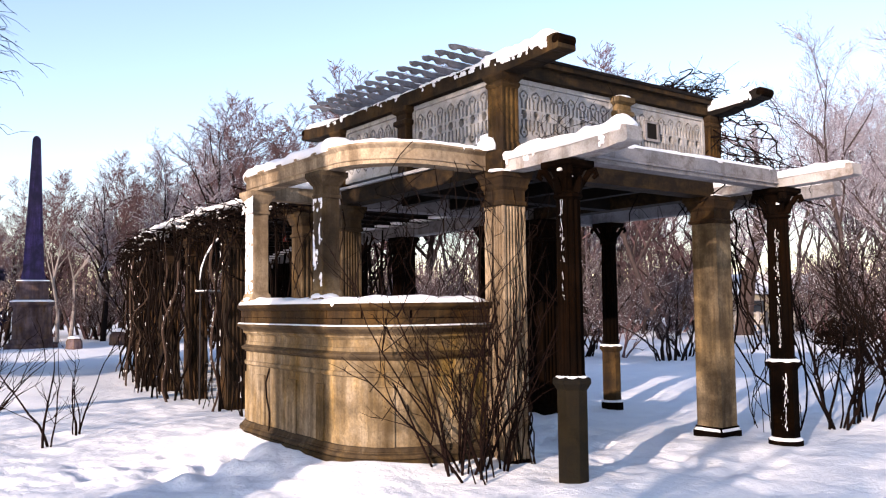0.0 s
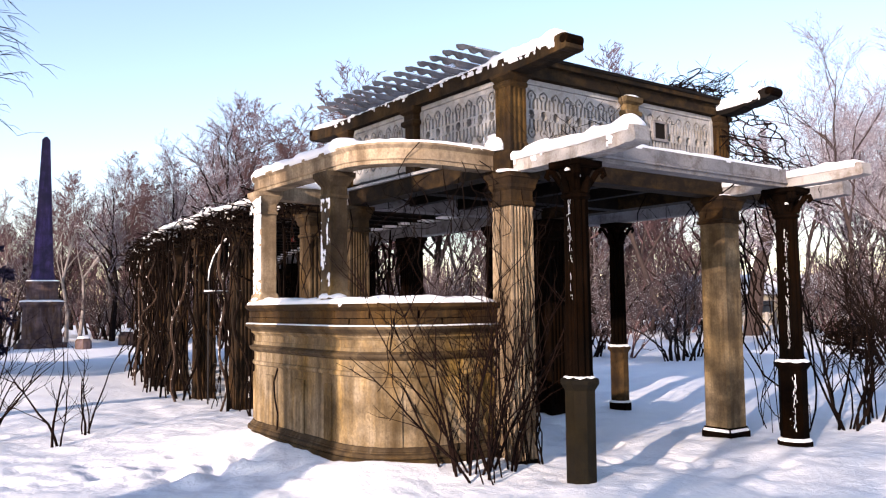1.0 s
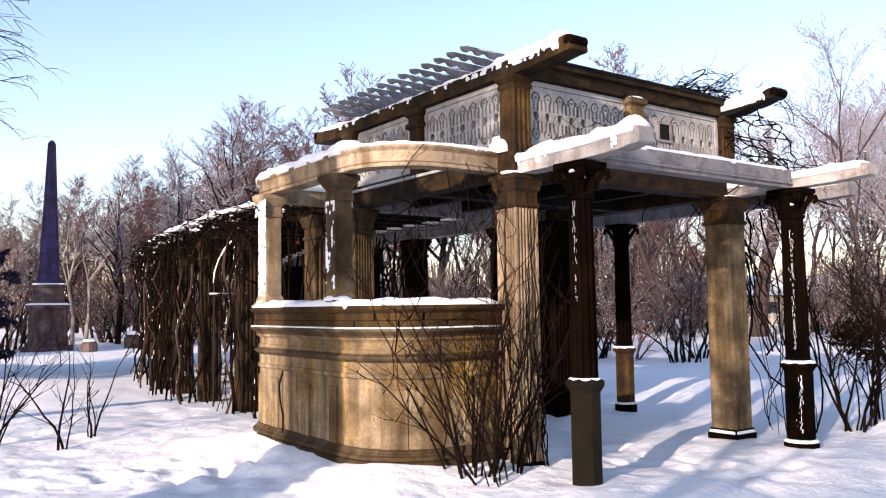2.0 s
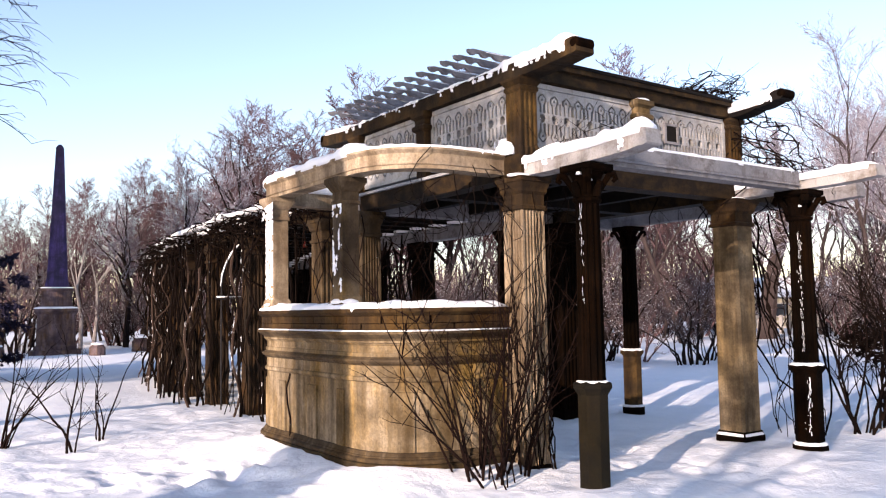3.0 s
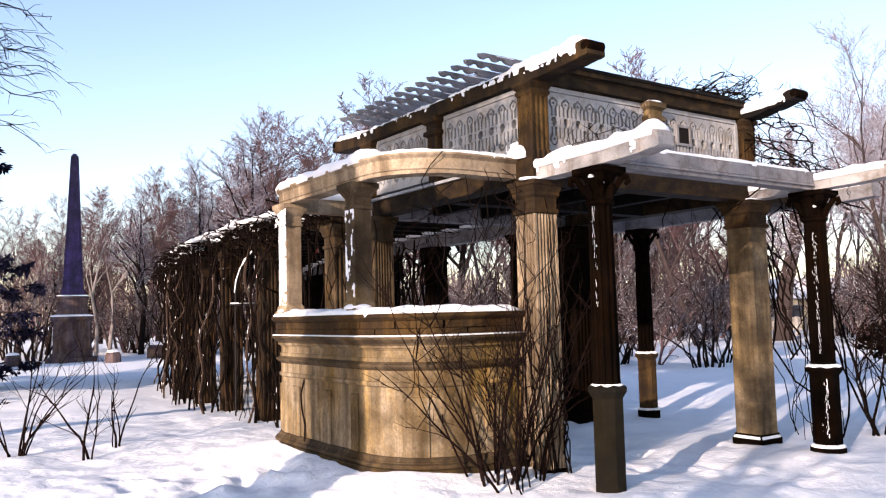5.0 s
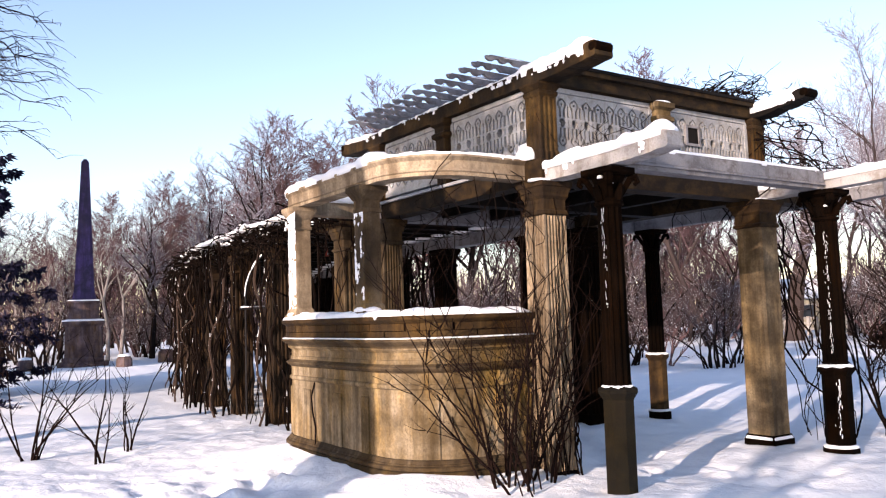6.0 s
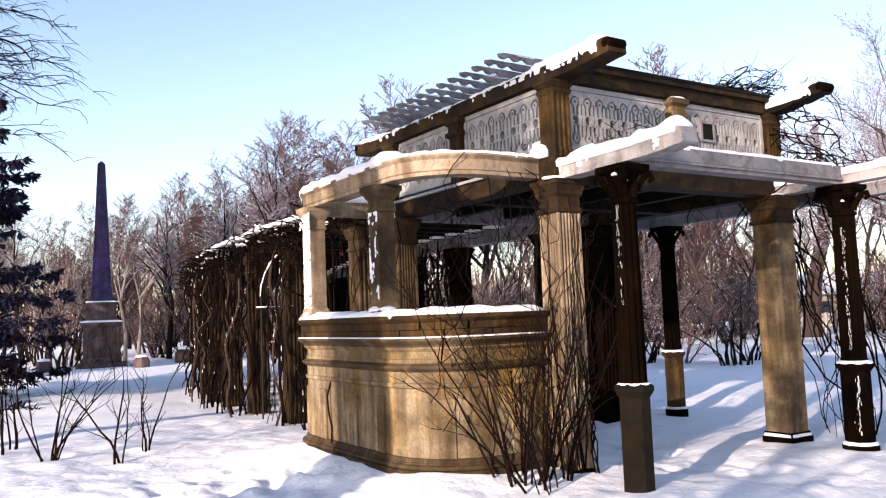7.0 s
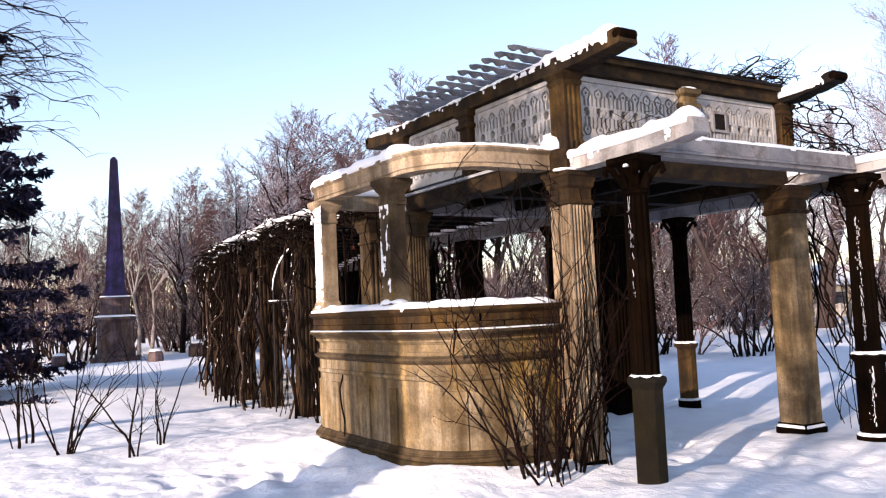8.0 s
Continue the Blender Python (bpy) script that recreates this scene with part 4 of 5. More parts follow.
obelisk = thing("stone_obelisk", (*ob_c, 0), "tall violet-grey marble obelisk on a stepped granite pedestal", "obelisk")
turn = [(math.cos(a) * x - math.sin(a) * y, math.sin(a) * x + math.cos(a) * y) for a in (radians(-12),) for x, y in square(0.02)]
part("step", Form().lathe(ob_c, [(1.05, -0.3), (1.05, 0.16), (1.0, 0.18)], turn), GRANITE, obelisk)
part("pedestal", Form().lathe(ob_c, [(0.84, 0.18), (0.84, 0.36), (0.78, 0.42), (0.745, 1.75), (0.81, 1.84), (0.88, 1.90), (0.88, 2.02)], turn), GRANITE, obelisk, "granite pedestal with a moulded top")
part("upper_block", Form().lathe(ob_c, [(0.70, 2.025), (0.63, 2.12), (0.61, 2.78), (0.66, 2.84), (0.66, 2.93)], turn), GRANITE, obelisk)
part("shaft", Form().lathe(ob_c, [(0.50, 2.935), (0.48, 3.15), (0.42, 3.4), (0.165, 9.36), (0.06, 9.52)], turn), MARBLE_BLUE, obelisk, "tapering violet marble shaft")
# raised border and tablet on each face of the pedestal
T = Matrix.Translation((*ob_c, 0)) @ Matrix.Rotation(radians(-12), 4, "Z")
for k in range(4):
    M = T @ Matrix.Rotation(radians(90 * k), 4, "Z")
    f = Form()
    f.box((-0.56, -0.79, 0.56), (0.56, -0.755, 0.64), M).box((-0.56, -0.78, 1.52), (0.56, -0.745, 1.60), M)
    f.box((-0.56, -0.79, 0.645), (-0.48, -0.75, 1.515), M).box((0.48, -0.79, 0.645), (0.56, -0.75, 1.515), M)
    part("panel_border", f, GRANITE, obelisk)
    part("tablet", Form().box((-0.34, -0.785, 0.80), (0.34, -0.745, 1.36), M), GRANITE, obelisk)
sn = Form()
sn.lathe(ob_c, [(0.88, 2.015), (0.86, 2.07), (0.68, 2.11)], turn)
sn.lathe(ob_c, [(0.66, 2.925), (0.64, 2.97), (0.50, 2.99)], turn)
whole("snow_cap", sn, SNOW, "snow on the obelisk pedestal ledges", "snow", "stuff")
for k, (x, y, s) in enumerate(((8.1, 37.2, 0.35), (10.6, 39.5, 0.5), (12.0, 41, 0.3), (4.4, 38.5, 0.35), (2.2, 36.5, 0.42), (2.9, 34.2, 0.36))):
    f = Form().lathe((x, y), [(s, -0.1), (s * 0.95, s * 0.9), (s * 0.7, s * 1.25)], [(a * (1 + 0.1 * lump(a, b, k, 2)), b) for a, b in polygon(7)])
    st = thing("guard_stone", (x, y, 0), "dark low stone with a cap of snow", "stone", "stones round the obelisk")
    part("stone", f, GRANITE, st)
    part("snow_top", Form().lathe((x, y), [(s * 0.75, s * 1.24), (s * 0.7, s * 1.45), (s * 0.2, s * 1.55)], polygon(7)), SNOW, st)


# ------------------------------------------------------------------ trees
def grow_tree(name, seed, height, trunk_r, spread, mat, twig_mat, label, levels=4, start=0.25, density=1.0, droop=0.0, twig_r=0.012):
    """A bare tree: a tapered trunk with limbs, and a crown of fine twigs."""
    rnd = random.Random(seed)
    wood, fine = Form(), Form()

    def branch(p, d, length, r, level):
        n = 5 if level < 2 else 3 if level == 2 else 2 if level == 3 else 1
        pts, rad, ways = [p], [r], []
        cur, way = Vector(p), Vector(d)
        for k in range(n):
            way = (way + Vector((rnd.gauss(0, 0.16), rnd.gauss(0, 0.16), rnd.gauss(0.03, 0.12) - (droop if level >= 2 else 0)))).normalized()
            cur = cur + way * length / n
            pts.append(cur.copy())
            ways.append(way.copy())
            rad.append(max(twig_r * 0.5, r * (1 - 0.75 * (k + 1) / n)) if level else r * (1 - 0.95 * (k + 1) / n))
        if level <= 1:
            wood.tube(pts, rad, 7 if level == 0 else 5)
        else:
            fine.tube(pts, rad, 3)
        if level >= levels:
            return
        count = [int(10 * density), int(8 * density), int(7 * density), int(4 * density)][level]
        lo = start if level == 0 else 0.15
        for k in range(count):
            t = lo + (1 - lo) * (k + rnd.random()) / count
            i = min(n - 1, int(t * n))
            q = pts[i].lerp(pts[i + 1], t * n - i) if isinstance(pts[i], Vector) else Vector(pts[i])
            side = Vector((rnd.gauss(0, 1), rnd.gauss(0, 1), 0.0))
            side = side.normalized() if side.length > 1e-4 else Vector((1, 0, 0))
            up = ways[i]
            lean = spread * rnd.uniform(0.7, 1.25) * (1.0 if level else 1.1 - 0.5 * t)
            nd = (up * (1 - 0.35 * lean) + side * lean * (1.0 if level == 0 else 1.15) + Vector((0, 0, 0.10))).normalized()
            ratio = (0.50 * (1.15 - 0.75 * t)) if level == 0 else rnd.uniform(0.38, 0.62) * (1.1 - 0.5 * t)
            rr = rad[i] * (0.52 if level == 0 else 0.58)
            branch(q, nd, length * ratio, max(rr, twig_r * (0.55 if level >= 2 else 1.0)), level + 1)

    branch(Vector((0, 0, -0.2)), Vector((rnd.gauss(0, 0.03), rnd.gauss(0, 0.03), 1)), height * 0.93, trunk_r, 0)
    ob = thing(name, (0, 0, 0), label, "tree", "park trees")
    part("trunk", wood, mat, ob)
    part("crown", fine, twig_mat, ob)
    return ob


def place(ob, x, y, turn, size, lean=0.0):
    m = pose(x, y, 0, lean, 0, turn) @ Matrix.Diagonal((1, 1, 1, 1))
    c = copy_thing(ob, m)
    c.scale = (size, size, size)
    return c


KINDS = [
    grow_tree("bare_tree", 11, 15, 0.30, 0.75, BARK, TWIG_PALE, "tall bare frosted park tree standing in snow", 4, 0.30, 1.1, 0.0, 0.012),
    grow_tree("bare_tree", 12, 16, 0.20, 0.6, BARK_PALE, TWIG_PALE, "slender bare tree with hoar-frosted twigs", 4, 0.28, 1.0, 0.0, 0.014),
    grow_tree("bare_tree", 13, 14, 0.30, 0.85, BARK, TWIG, "bare spreading tree with reddish-brown twigs", 4, 0.22, 1.0, 0.0, 0.021),
    grow_tree("bare_tree", 14, 15, 0.20, 0.7, BARK_PALE, TWIG, "bare tree with brown twigs and pale bark", 4, 0.25, 1.0, 0.02, 0.021),
    grow_tree("birch_tree", 15, 15, 0.20, 0.55, BIRCH_BARK, TWIG, "slender birch with a white trunk and brown twigs", 4, 0.30, 1.0, 0.04, 0.016),
]
rt = random.Random(5)


def heading(px_angle, dist):
    """A place at so many degrees to the right of the first view's middle."""
    a = radians(53.44 - px_angle)
    return dist * math.cos(a), dist * math.sin(a)


# background trees: degrees from the first view's middle, distance, kind, size
WOODS = []
for ang in np.arange(-34, 32, 1.7):
    for row in range(2):
        d = rt.uniform(50, 64) if row == 0 else rt.uniform(66, 90)
        top = 0.20 + 0.045 * math.sin(ang * 0.35 + 1)
        if ang < -23:
            top = 0.115
        elif ang < -19:
            top = 0.14
        elif ang < -15:
            top = 0.18
        elif ang < -8:
            top = 0.235
        elif ang < -1:
            top = 0.29
        elif ang > 24:
            top = 0.215
        elif ang > 8:
            top = 0.195
        if 17.0 < ang < 25.0 and (row == 0 or d < 75):
            continue
        if -1 < ang < 14 and row == 0:
            continue
        WOODS.append((ang + rt.uniform(-0.8, 0.8), d, rt.choice((0, 2, 3, 3, 2)) if ang < 4 else rt.choice((0, 1, 1, 1) if ang > 18 else (0, 1, 1, 3)), (top * d + 1.2) * rt.uniform(0.82, 1.05) * (1.05 if ang < -6 else 1.0)))
for ang, d, kind, h in WOODS:
    x, y = heading(ang, d)
    place(KINDS[kind], x, y, rt.uniform(0, 360), h / 15.5)
for ang, d, kind, h in ((-15.5, 44, 0, 11.0), (-22.6, 46, 0, 8.2), (-18.4, 44, 0, 9.4), (-20.5, 48, 3, 8.6), (-24.4, 52, 3, 7.6), (-25.6, 56, 2, 7.4), (-21.6, 55, 2, 9.6), (-19.6, 56, 3, 10.8), (-17.2, 52, 2, 11.4), (-13.8, 50, 3, 12.6), (-12.2, 48, 2, 12.4), (-29.8, 54, 3, 8.0), (-31.2, 50, 0, 8.4), (26.3, 34, 1, 11.0), (29.0, 37, 1, 11.5), (31.5, 34, 1, 10.5), (15.0, 40, 3, 13.0), (10.0, 44, 2, 13), (-26.8, 60, 3, 9.2), (-16.4, 58, 3, 13.2), (-10.8, 54, 2, 13.2), (-9.0, 58, 3, 14.6), (-6.5, 60, 2, 17.0), (-23.4, 62, 3, 10.4)):
    x, y = heading(ang, d)
    place(KINDS[kind], x, y, rt.uniform(0, 360), h / 14.5)
# birches about the obelisk, and lower trees seen beneath the pavilion's beams
for ang, d, h in ((-25.3, 46, 8.4), (-24.5, 50, 9.2), (-28.8, 47, 7.5), (-28.0, 53, 8.2), (-30.6, 50, 7.6), (-22.9, 55, 9.5), (-20.2, 50, 10.0), (-33.0, 50, 7.8)):
    x, y = heading(ang, d)
    place(KINDS[4], x, y, rt.uniform(0, 360), h / 14.5, rt.uniform(-5, 5))
for k in range(20):
    x, y = heading(4 + 14 * (k + rt.random()) / 20, rt.uniform(44, 62))
    place(KINDS[rt.choice((0, 2, 3, 3))], x, y, rt.uniform(0, 360), rt.uniform(7.0, 9.5) / 14.5)
for k in range(13):
    ang = 17.5 + 15 * (k + rt.random()) / 13
    if 19.3 < ang < 22.6:
        continue
    x, y = heading(ang, rt.uniform(46, 64))
    place(KINDS[rt.choice((1, 1, 1, 0))], x, y, rt.uniform(0, 360), rt.uniform(8.0, 13.0) / 14.5)
for k in KINDS:
    # the first of each kind stands far back among the rest
    x, y = heading(rt.uniform(-20, 20), 95)
    k.location = (x, y, 0)


# far woods: a band of thin stems past the park
rw = random.Random(12)
fw = Form()
for k in range(2600):
    ang, d = rw.uniform(-42, 38), rw.uniform(98, 150)
    if 18.5 < ang < 24 and rw.random() < 0.7:
        continue
    x, y = heading(ang, d)
    h = rw.uniform(4.0, 10.5)
    q = Vector((x, y, -0.2))
    e = q + Vector((rw.gauss(0, 0.7), rw.gauss(0, 0.7), h))
    r = rw.uniform(0.05, 0.16)
    fw.tube([q, q.lerp(e, 0.5) + Vector((rw.gauss(0, 0.2), rw.gauss(0, 0.2), 0)), e], [r, r * 0.7, r * 0.2], 3)
    for j in range(3):
        t = rw.uniform(0.25, 0.9)
        p = q.lerp(e, t)
        fw.tube([p, p + Vector((rw.gauss(0, 0.9), rw.gauss(0, 0.9), rw.uniform(0.4, 2.2)))], [r * 0.5, r * 0.15], 3)
whole("far_woods", fw, TWIG, "far band of bare brown woods beyond the park", "woods", "stuff")

# ------------------------------------------------------------------ shrubs
def grow_shrub(name, seed, stems, height, spread, stem_r, mat, label, twigs=5, sub=3, base=0.2, group="", category="shrub", curve=0.12, split=True, lean=(0, 0)):
    """Many stems from one root that lean outwards, with side twigs."""
    rnd = random.Random(seed)
    ob = thing(name, (0, 0, 0), label, category, group)
    all_stems, all_twigs = Form(), Form()
    for s in range(stems):
        a = rnd.uniform(0, 2 * math.pi)
        p = Vector((math.cos(a) * base * rnd.random(), math.sin(a) * base * rnd.random(), -0.08))
        way = Vector((math.cos(a) * spread * rnd.uniform(0.2, 1), math.sin(a) * spread * rnd.uniform(0.2, 1), 1)).normalized()
        way = (way + Vector((lean[0], lean[1], 0)) * rnd.uniform(0.3, 1.2)).normalized()
        L = height * rnd.uniform(0.6, 1.05)
        pts, n = [p.copy()], 8
        for k in range(n):
            way = (way + Vector((rnd.gauss(0, curve), rnd.gauss(0, curve), rnd.gauss(0, 0.05)))).normalized()
            p = p + way * L / n
            pts.append(p.copy())
        r = stem_r * rnd.uniform(0.6, 1.2)
        body = Form() if split else all_stems
        body.tube(pts, [r * (1 - 0.8 * k / n) for k in range(n + 1)], 5)
        stem = part("stem", body, mat, ob) if split else None
        for t in range(twigs):
            i = rnd.randrange(2, n)
            q = pts[i]
            tw = ((pts[min(i + 1, n)] - pts[i - 1]).normalized() * 0.8 + Vector((rnd.gauss(0, 0.55), rnd.gauss(0, 0.55), 0.2))).normalized()
            LL = L * rnd.uniform(0.15, 0.42)
            tp = [q.copy()]
            for k in range(4):
                tw = (tw + Vector((rnd.gauss(0, 0.2), rnd.gauss(0, 0.2), rnd.gauss(0, 0.1)))).normalized()
                tp.append(tp[-1] + tw * LL / 4)
            fine = Form() if split else all_twigs
            fine.tube(tp, [r * 0.42, r * 0.36, r * 0.3, r * 0.22, r * 0.12], 4)
            for u in range(sub):
                j = rnd.randrange(1, 4)
                sw = (tw + Vector((rnd.gauss(0, 0.7), rnd.gauss(0, 0.7), rnd.gauss(0.1, 0.3)))).normalized()
                fine.tube([tp[j], tp[j] + sw * LL * 0.25, tp[j] + (sw + Vector((0, 0, 0.15))).normalized() * LL * 0.5], [r * 0.22, r * 0.18, r * 0.1], 3)
            if split:
                part("twig", fine, mat, stem)
    if not split:
        part("trunk", all_stems, mat, ob)
        part("crown", all_twigs, FROST_TWIG, ob)
    return ob


# bush in front of the near pier
b = grow_shrub("bare_bush", 21, 15, 2.35, 0.5, 0.016, STEM, "bare dark-stemmed bush growing before the parapet", 3, 1, 0.24, curve=0.07)
b.location = (4.78, 6.16, 0.0)
b = grow_shrub("bare_bush", 22, 5, 2.5, 0.36, 0.012, STEM, "bare thin bush growing beside the fluted pier", 4, 1, 0.2, curve=0.08)
b.location = (5.12, 6.02, 0.0)
b = grow_shrub("bare_bush", 23, 11, 2.5, 0.30, 0.013, STEM, "bare arching bush spreading before the parapet", 6, 2, 0.22, curve=0.09, lean=(-0.55, -0.12))
b.location = (4.82, 6.04, 0.0)
# bushes beside the dark column
for seed, x, y, h, n in ((31, 10.75, 5.68, 2.7, 9), (32, 11.5, 5.75, 3.0, 9), (33, 12.4, 5.5, 3.1, 8), (34, 14.8, 6.7, 3.4, 6), (35, 16.9, 7.5, 3.6, 6)):
    b = grow_shrub("bare_bush", seed, n, h, 0.42, 0.020, VINE, "dense bare dark bush beside the pavilion columns", 7, 3, 0.28, curve=0.15)
    b.location = (x, y, 0)
# clipped clumps of dry leaves caught in those bushes
for seed, x, y, z, s in ((41, 10.62, 5.66, 1.22, 0.20), (42, 11.0, 5.66, 1.12, 0.24)):
    rnd = random.Random(seed)
    f = Form()
    for k in range(420):
        p = Vector((rnd.gauss(0, 1), rnd.gauss(0, 1), rnd.gauss(0, 1)))
        p = p.normalized() * s * rnd.random() ** 0.4
        p.z *= 1.2
        u = Vector((rnd.gauss(0, 1), rnd.gauss(0, 1), rnd.gauss(0, 1))).normalized() * 0.035
        w = u.orthogonal().normalized() * 0.02
        c = Vector((x, y, z)) + p
        i = len(f.v)
        f.v += [tuple(c - u), tuple(c + w), tuple(c + u), tuple(c - w)]
        f.f.append([i, i + 1, i + 2, i + 3])
    whole("leaf_clump", f, VINE_DARK, "dark clump of withered leaves caught in a bush", "leaves", "stuff")

# saplings in the open snow
for seed, x, y, h, n, sp in ((51, 2.15, 11.1, 1.35, 3, 0.22), (52, 2.64, 11.85, 1.5, 4, 0.16), (53, 1.42, 11.85, 1.7, 8, 0.42), (54, 0.95, 12.9, 1.6, 4, 0.25), (55, 1.1, 13.5, 1.5, 3, 0.25), (56, 0.2, 12.3, 1.6, 6, 0.4)):
    b = grow_shrub("sapling", seed, n, h, sp, 0.017, STEM, "thin bare sapling standing in open snow", 4, 2, 0.12, "saplings", "sapling")
    b.location = (x, y, 0)

# undergrowth between pavilion and woods
UNDER = [grow_shrub("undergrowth_shrub", 60 + k, 10, 3.6, 0.75, 0.048, (BARK, VINE, TWIG)[k], ("dark bare undergrowth shrub", "dense brown bare shrub", "reddish-brown bare shrub")[k] + " in the park snow", 11, 3, 0.6, "undergrowth", split=False, curve=0.2) for k in range(3)]
spots = []
for ang in np.arange(-30, 33, 2.0):
    for row in range(2):
        spots.append((ang + rt.uniform(-0.8, 0.8), rt.uniform(38, 60) if ang < 8 else rt.uniform(52, 66), rt.randrange(3), rt.uniform(0.8, 1.35)))
for ang, d, k, s in spots:
    if 18.5 < ang < 23.0 or -28.5 < ang < -24 and d < 43:
        continue
    x, y = heading(ang, d)
    place(UNDER[k], x, y, rt.uniform(0, 360), s)
for ang, d, k, s in ((11.9, 27, 2, 0.72), (10.6, 31, 1, 0.9), (15.4, 25, 0, 0.85), (16.6, 27, 1, 0.6), (9.5, 27, 1, 1.0), (5.5, 26, 1, 0.9), (1.0, 30, 0, 1.0), (-3.0, 30, 1, 1.0), (28.4, 24, 1, 1.0), (31.5, 22, 0, 1.1), (7.4, 31, 0, 1.3),
                     (12.6, 48, 2, 1.5), (14.0, 52, 1, 1.5), (16.0, 50, 2, 1.4), (18.0, 54, 1, 1.5), (23.8, 48, 1, 1.3), (25.4, 44, 2, 1.4), (26.8, 50, 1, 1.5), (28.6, 42, 2, 1.4), (30.4, 46, 1, 1.5)):
    x, y = heading(ang, d)
    place(UNDER[k], x, y, rt.uniform(0, 360), s)
for k, u in enumerate(UNDER):
    x, y = heading(-12 + 9 * k, 55)
    u.location = (x, y, 0)

# vines on the pavilion
rv = random.Random(17)
vf = Form()
for k in range(26):
    # wound about the near pier
    a0, z0 = rv.uniform(0, 6.28), 0.0
    z1, turns = rv.uniform(1.6, 3.1), rv.uniform(-1.0, 1.0)
    pts = []
    for j in range(15):
        t = j / 14
        a = a0 + turns * 2.2 * t + rv.gauss(0, 0.08)
        rr = 0.215 + 0.05 * math.cos(4 * a) * -1 + rv.gauss(0, 0.012)
        pts.append((X0 + math.cos(a) * rr, Y0 + math.sin(a) * rr, z0 + (z1 - z0) * t))
    vf.tube(pts, [0.008 * (1 - 0.6 * j / 14) for j in range(15)], 4)
for k in range(18):
    a = (X0 + rv.uniform(-1.2, 0.3), 6.42 + rv.uniform(-0.1, 0.15), rv.uniform(2.6, 3.3))
    b2 = (a[0] + rv.gauss(0, 0.25), a[1] + rv.gauss(0, 0.1), a[2] - rv.uniform(0.5, 1.6))
    vf.tube(wander(a, b2, 11, 0, 0.06, rv), 0.0045, 4)
for k in range(15):
    a = Vector((X0 + rv.uniform(-0.1, 0.12), rv.uniform(4.9, 6.2), rv.uniform(3.15, 3.3)))
    vf.tube(wander(a, a + Vector((rv.gauss(0, 0.15), rv.gauss(-0.1, 0.2), rv.uniform(0.12, 0.4))), 5, 0, 0.02, rv), [0.004, 0.0035, 0.003, 0.0025, 0.002, 0.0015], 4)
for k in range(5):
    a = (4.2 + rv.uniform(0, 0.9), 6.40, 1.65)
    b2 = (a[0] - rv.uniform(-0.1, 0.5), 6.38, rv.uniform(0.1, 1.0))
    vf.tube(wander(a, b2, 8, 0, 0.02, rv), 0.004, 4)
vf.tube(wander((3.93, 8.75, 1.7), (3.95, 8.65, 0.1), 9, 0, 0.02, rv), 0.011, 5)
whole("vine_tangle", vf, VINE, "bare brown vines wound about the near pier", "vine", "stuff")
vf = Form()
for k in range(150):
    # matted vine over the far corner of the roof
    c = Vector((9.15 + rv.gauss(0, 0.2), 7.3 + max(-0.9, min(0.9, rv.gauss(0, 0.5))), 4.38 + abs(rv.gauss(0, 0.12))))
    r0, r1 = rv.uniform(0.12, 0.34), rv.uniform(0.05, 0.16)
    a0, tl = rv.uniform(0, 6.28), rv.uniform(-0.5, 0.5)
    pts = [(c.x + r0 * math.cos(a0 + t * 0.5) * 0.6, c.y + r0 * math.sin(a0 + t * 0.5), c.z + r1 * math.sin(t * 0.5 + tl)) for t in range(10)]
    vf.tube(pts, rv.choice((0.004, 0.006, 0.009)), 4)
for k in range(70):
    c = Vector((9.15 + rv.gauss(0, 0.2), 7.3 + max(-1, min(1, rv.gauss(0, 0.6))), 4.4))
    vf.tube(wander(c, c + Vector((rv.gauss(0.05, 0.12), rv.gauss(0, 0.2), rv.uniform(0.15, 0.5))), 5, 0, 0.02, rv), [0.006, 0.005, 0.005, 0.004, 0.003, 0.002], 3)
for k in range(150):
    a = Vector((9.3 + rv.gauss(0, 0.22), 6.7 + rv.gauss(0, 0.5), rv.uniform(3.3, 4.5)))
    vf.tube(wander(a, a + Vector((rv.gauss(0.15, 0.3), rv.gauss(0, 0.35), -rv.uniform(0.2, 1.1))), 10, 0, 0.045, rv), rv.choice((0.003, 0.005, 0.009)), 4)
for k in range(26):
    # arching runners above the lower beam
    a = Vector((9.3 + rv.uniform(0, 0.8), 6.6 + rv.gauss(0, 0.4), 3.25))
    b2 = a + Vector((rv.uniform(0.6, 1.7), rv.gauss(-0.2, 0.3), rv.uniform(-0.2, 0.3)))
    vf.tube(wander(a, b2, 8, -rv.uniform(0.1, 0.35), 0.03, rv), rv.choice((0.005, 0.009)), 4)
for k in range(20):
    # trunks and runners behind the tan pier
    a = Vector((9.35 + rv.uniform(-0.1, 0.7), 6.45 + rv.gauss(0, 0.25), rv.uniform(2.6, 3.3)))
    b2 = Vector((9.4 + rv.uniform(-0.1, 0.9), 6.3 + rv.gauss(0, 0.25), rv.choice((0.0, 0.0, 1.0, 1.8))))
    vf.tube(wander(a, b2, 12, 0, 0.05, rv), rv.choice((0.005, 0.007, 0.013)), 5)
whole("vine_tangle", vf, VINE_DARK, "matted bare vines over the pavilion corner", "vine", "stuff")
vf = Form()
for k in range(30):
    # strands hanging inside the pavilion
    a = Vector((rv.uniform(5.2, 6.6), rv.uniform(6.6, 9.5), rv.uniform(2.9, 3.2)))
    vf.tube(wander(a, a + Vector((rv.gauss(0, 0.2), rv.gauss(0, 0.3), -rv.uniform(0.4, 1.8))), 12, 0, 0.07, rv), 0.004, 4)
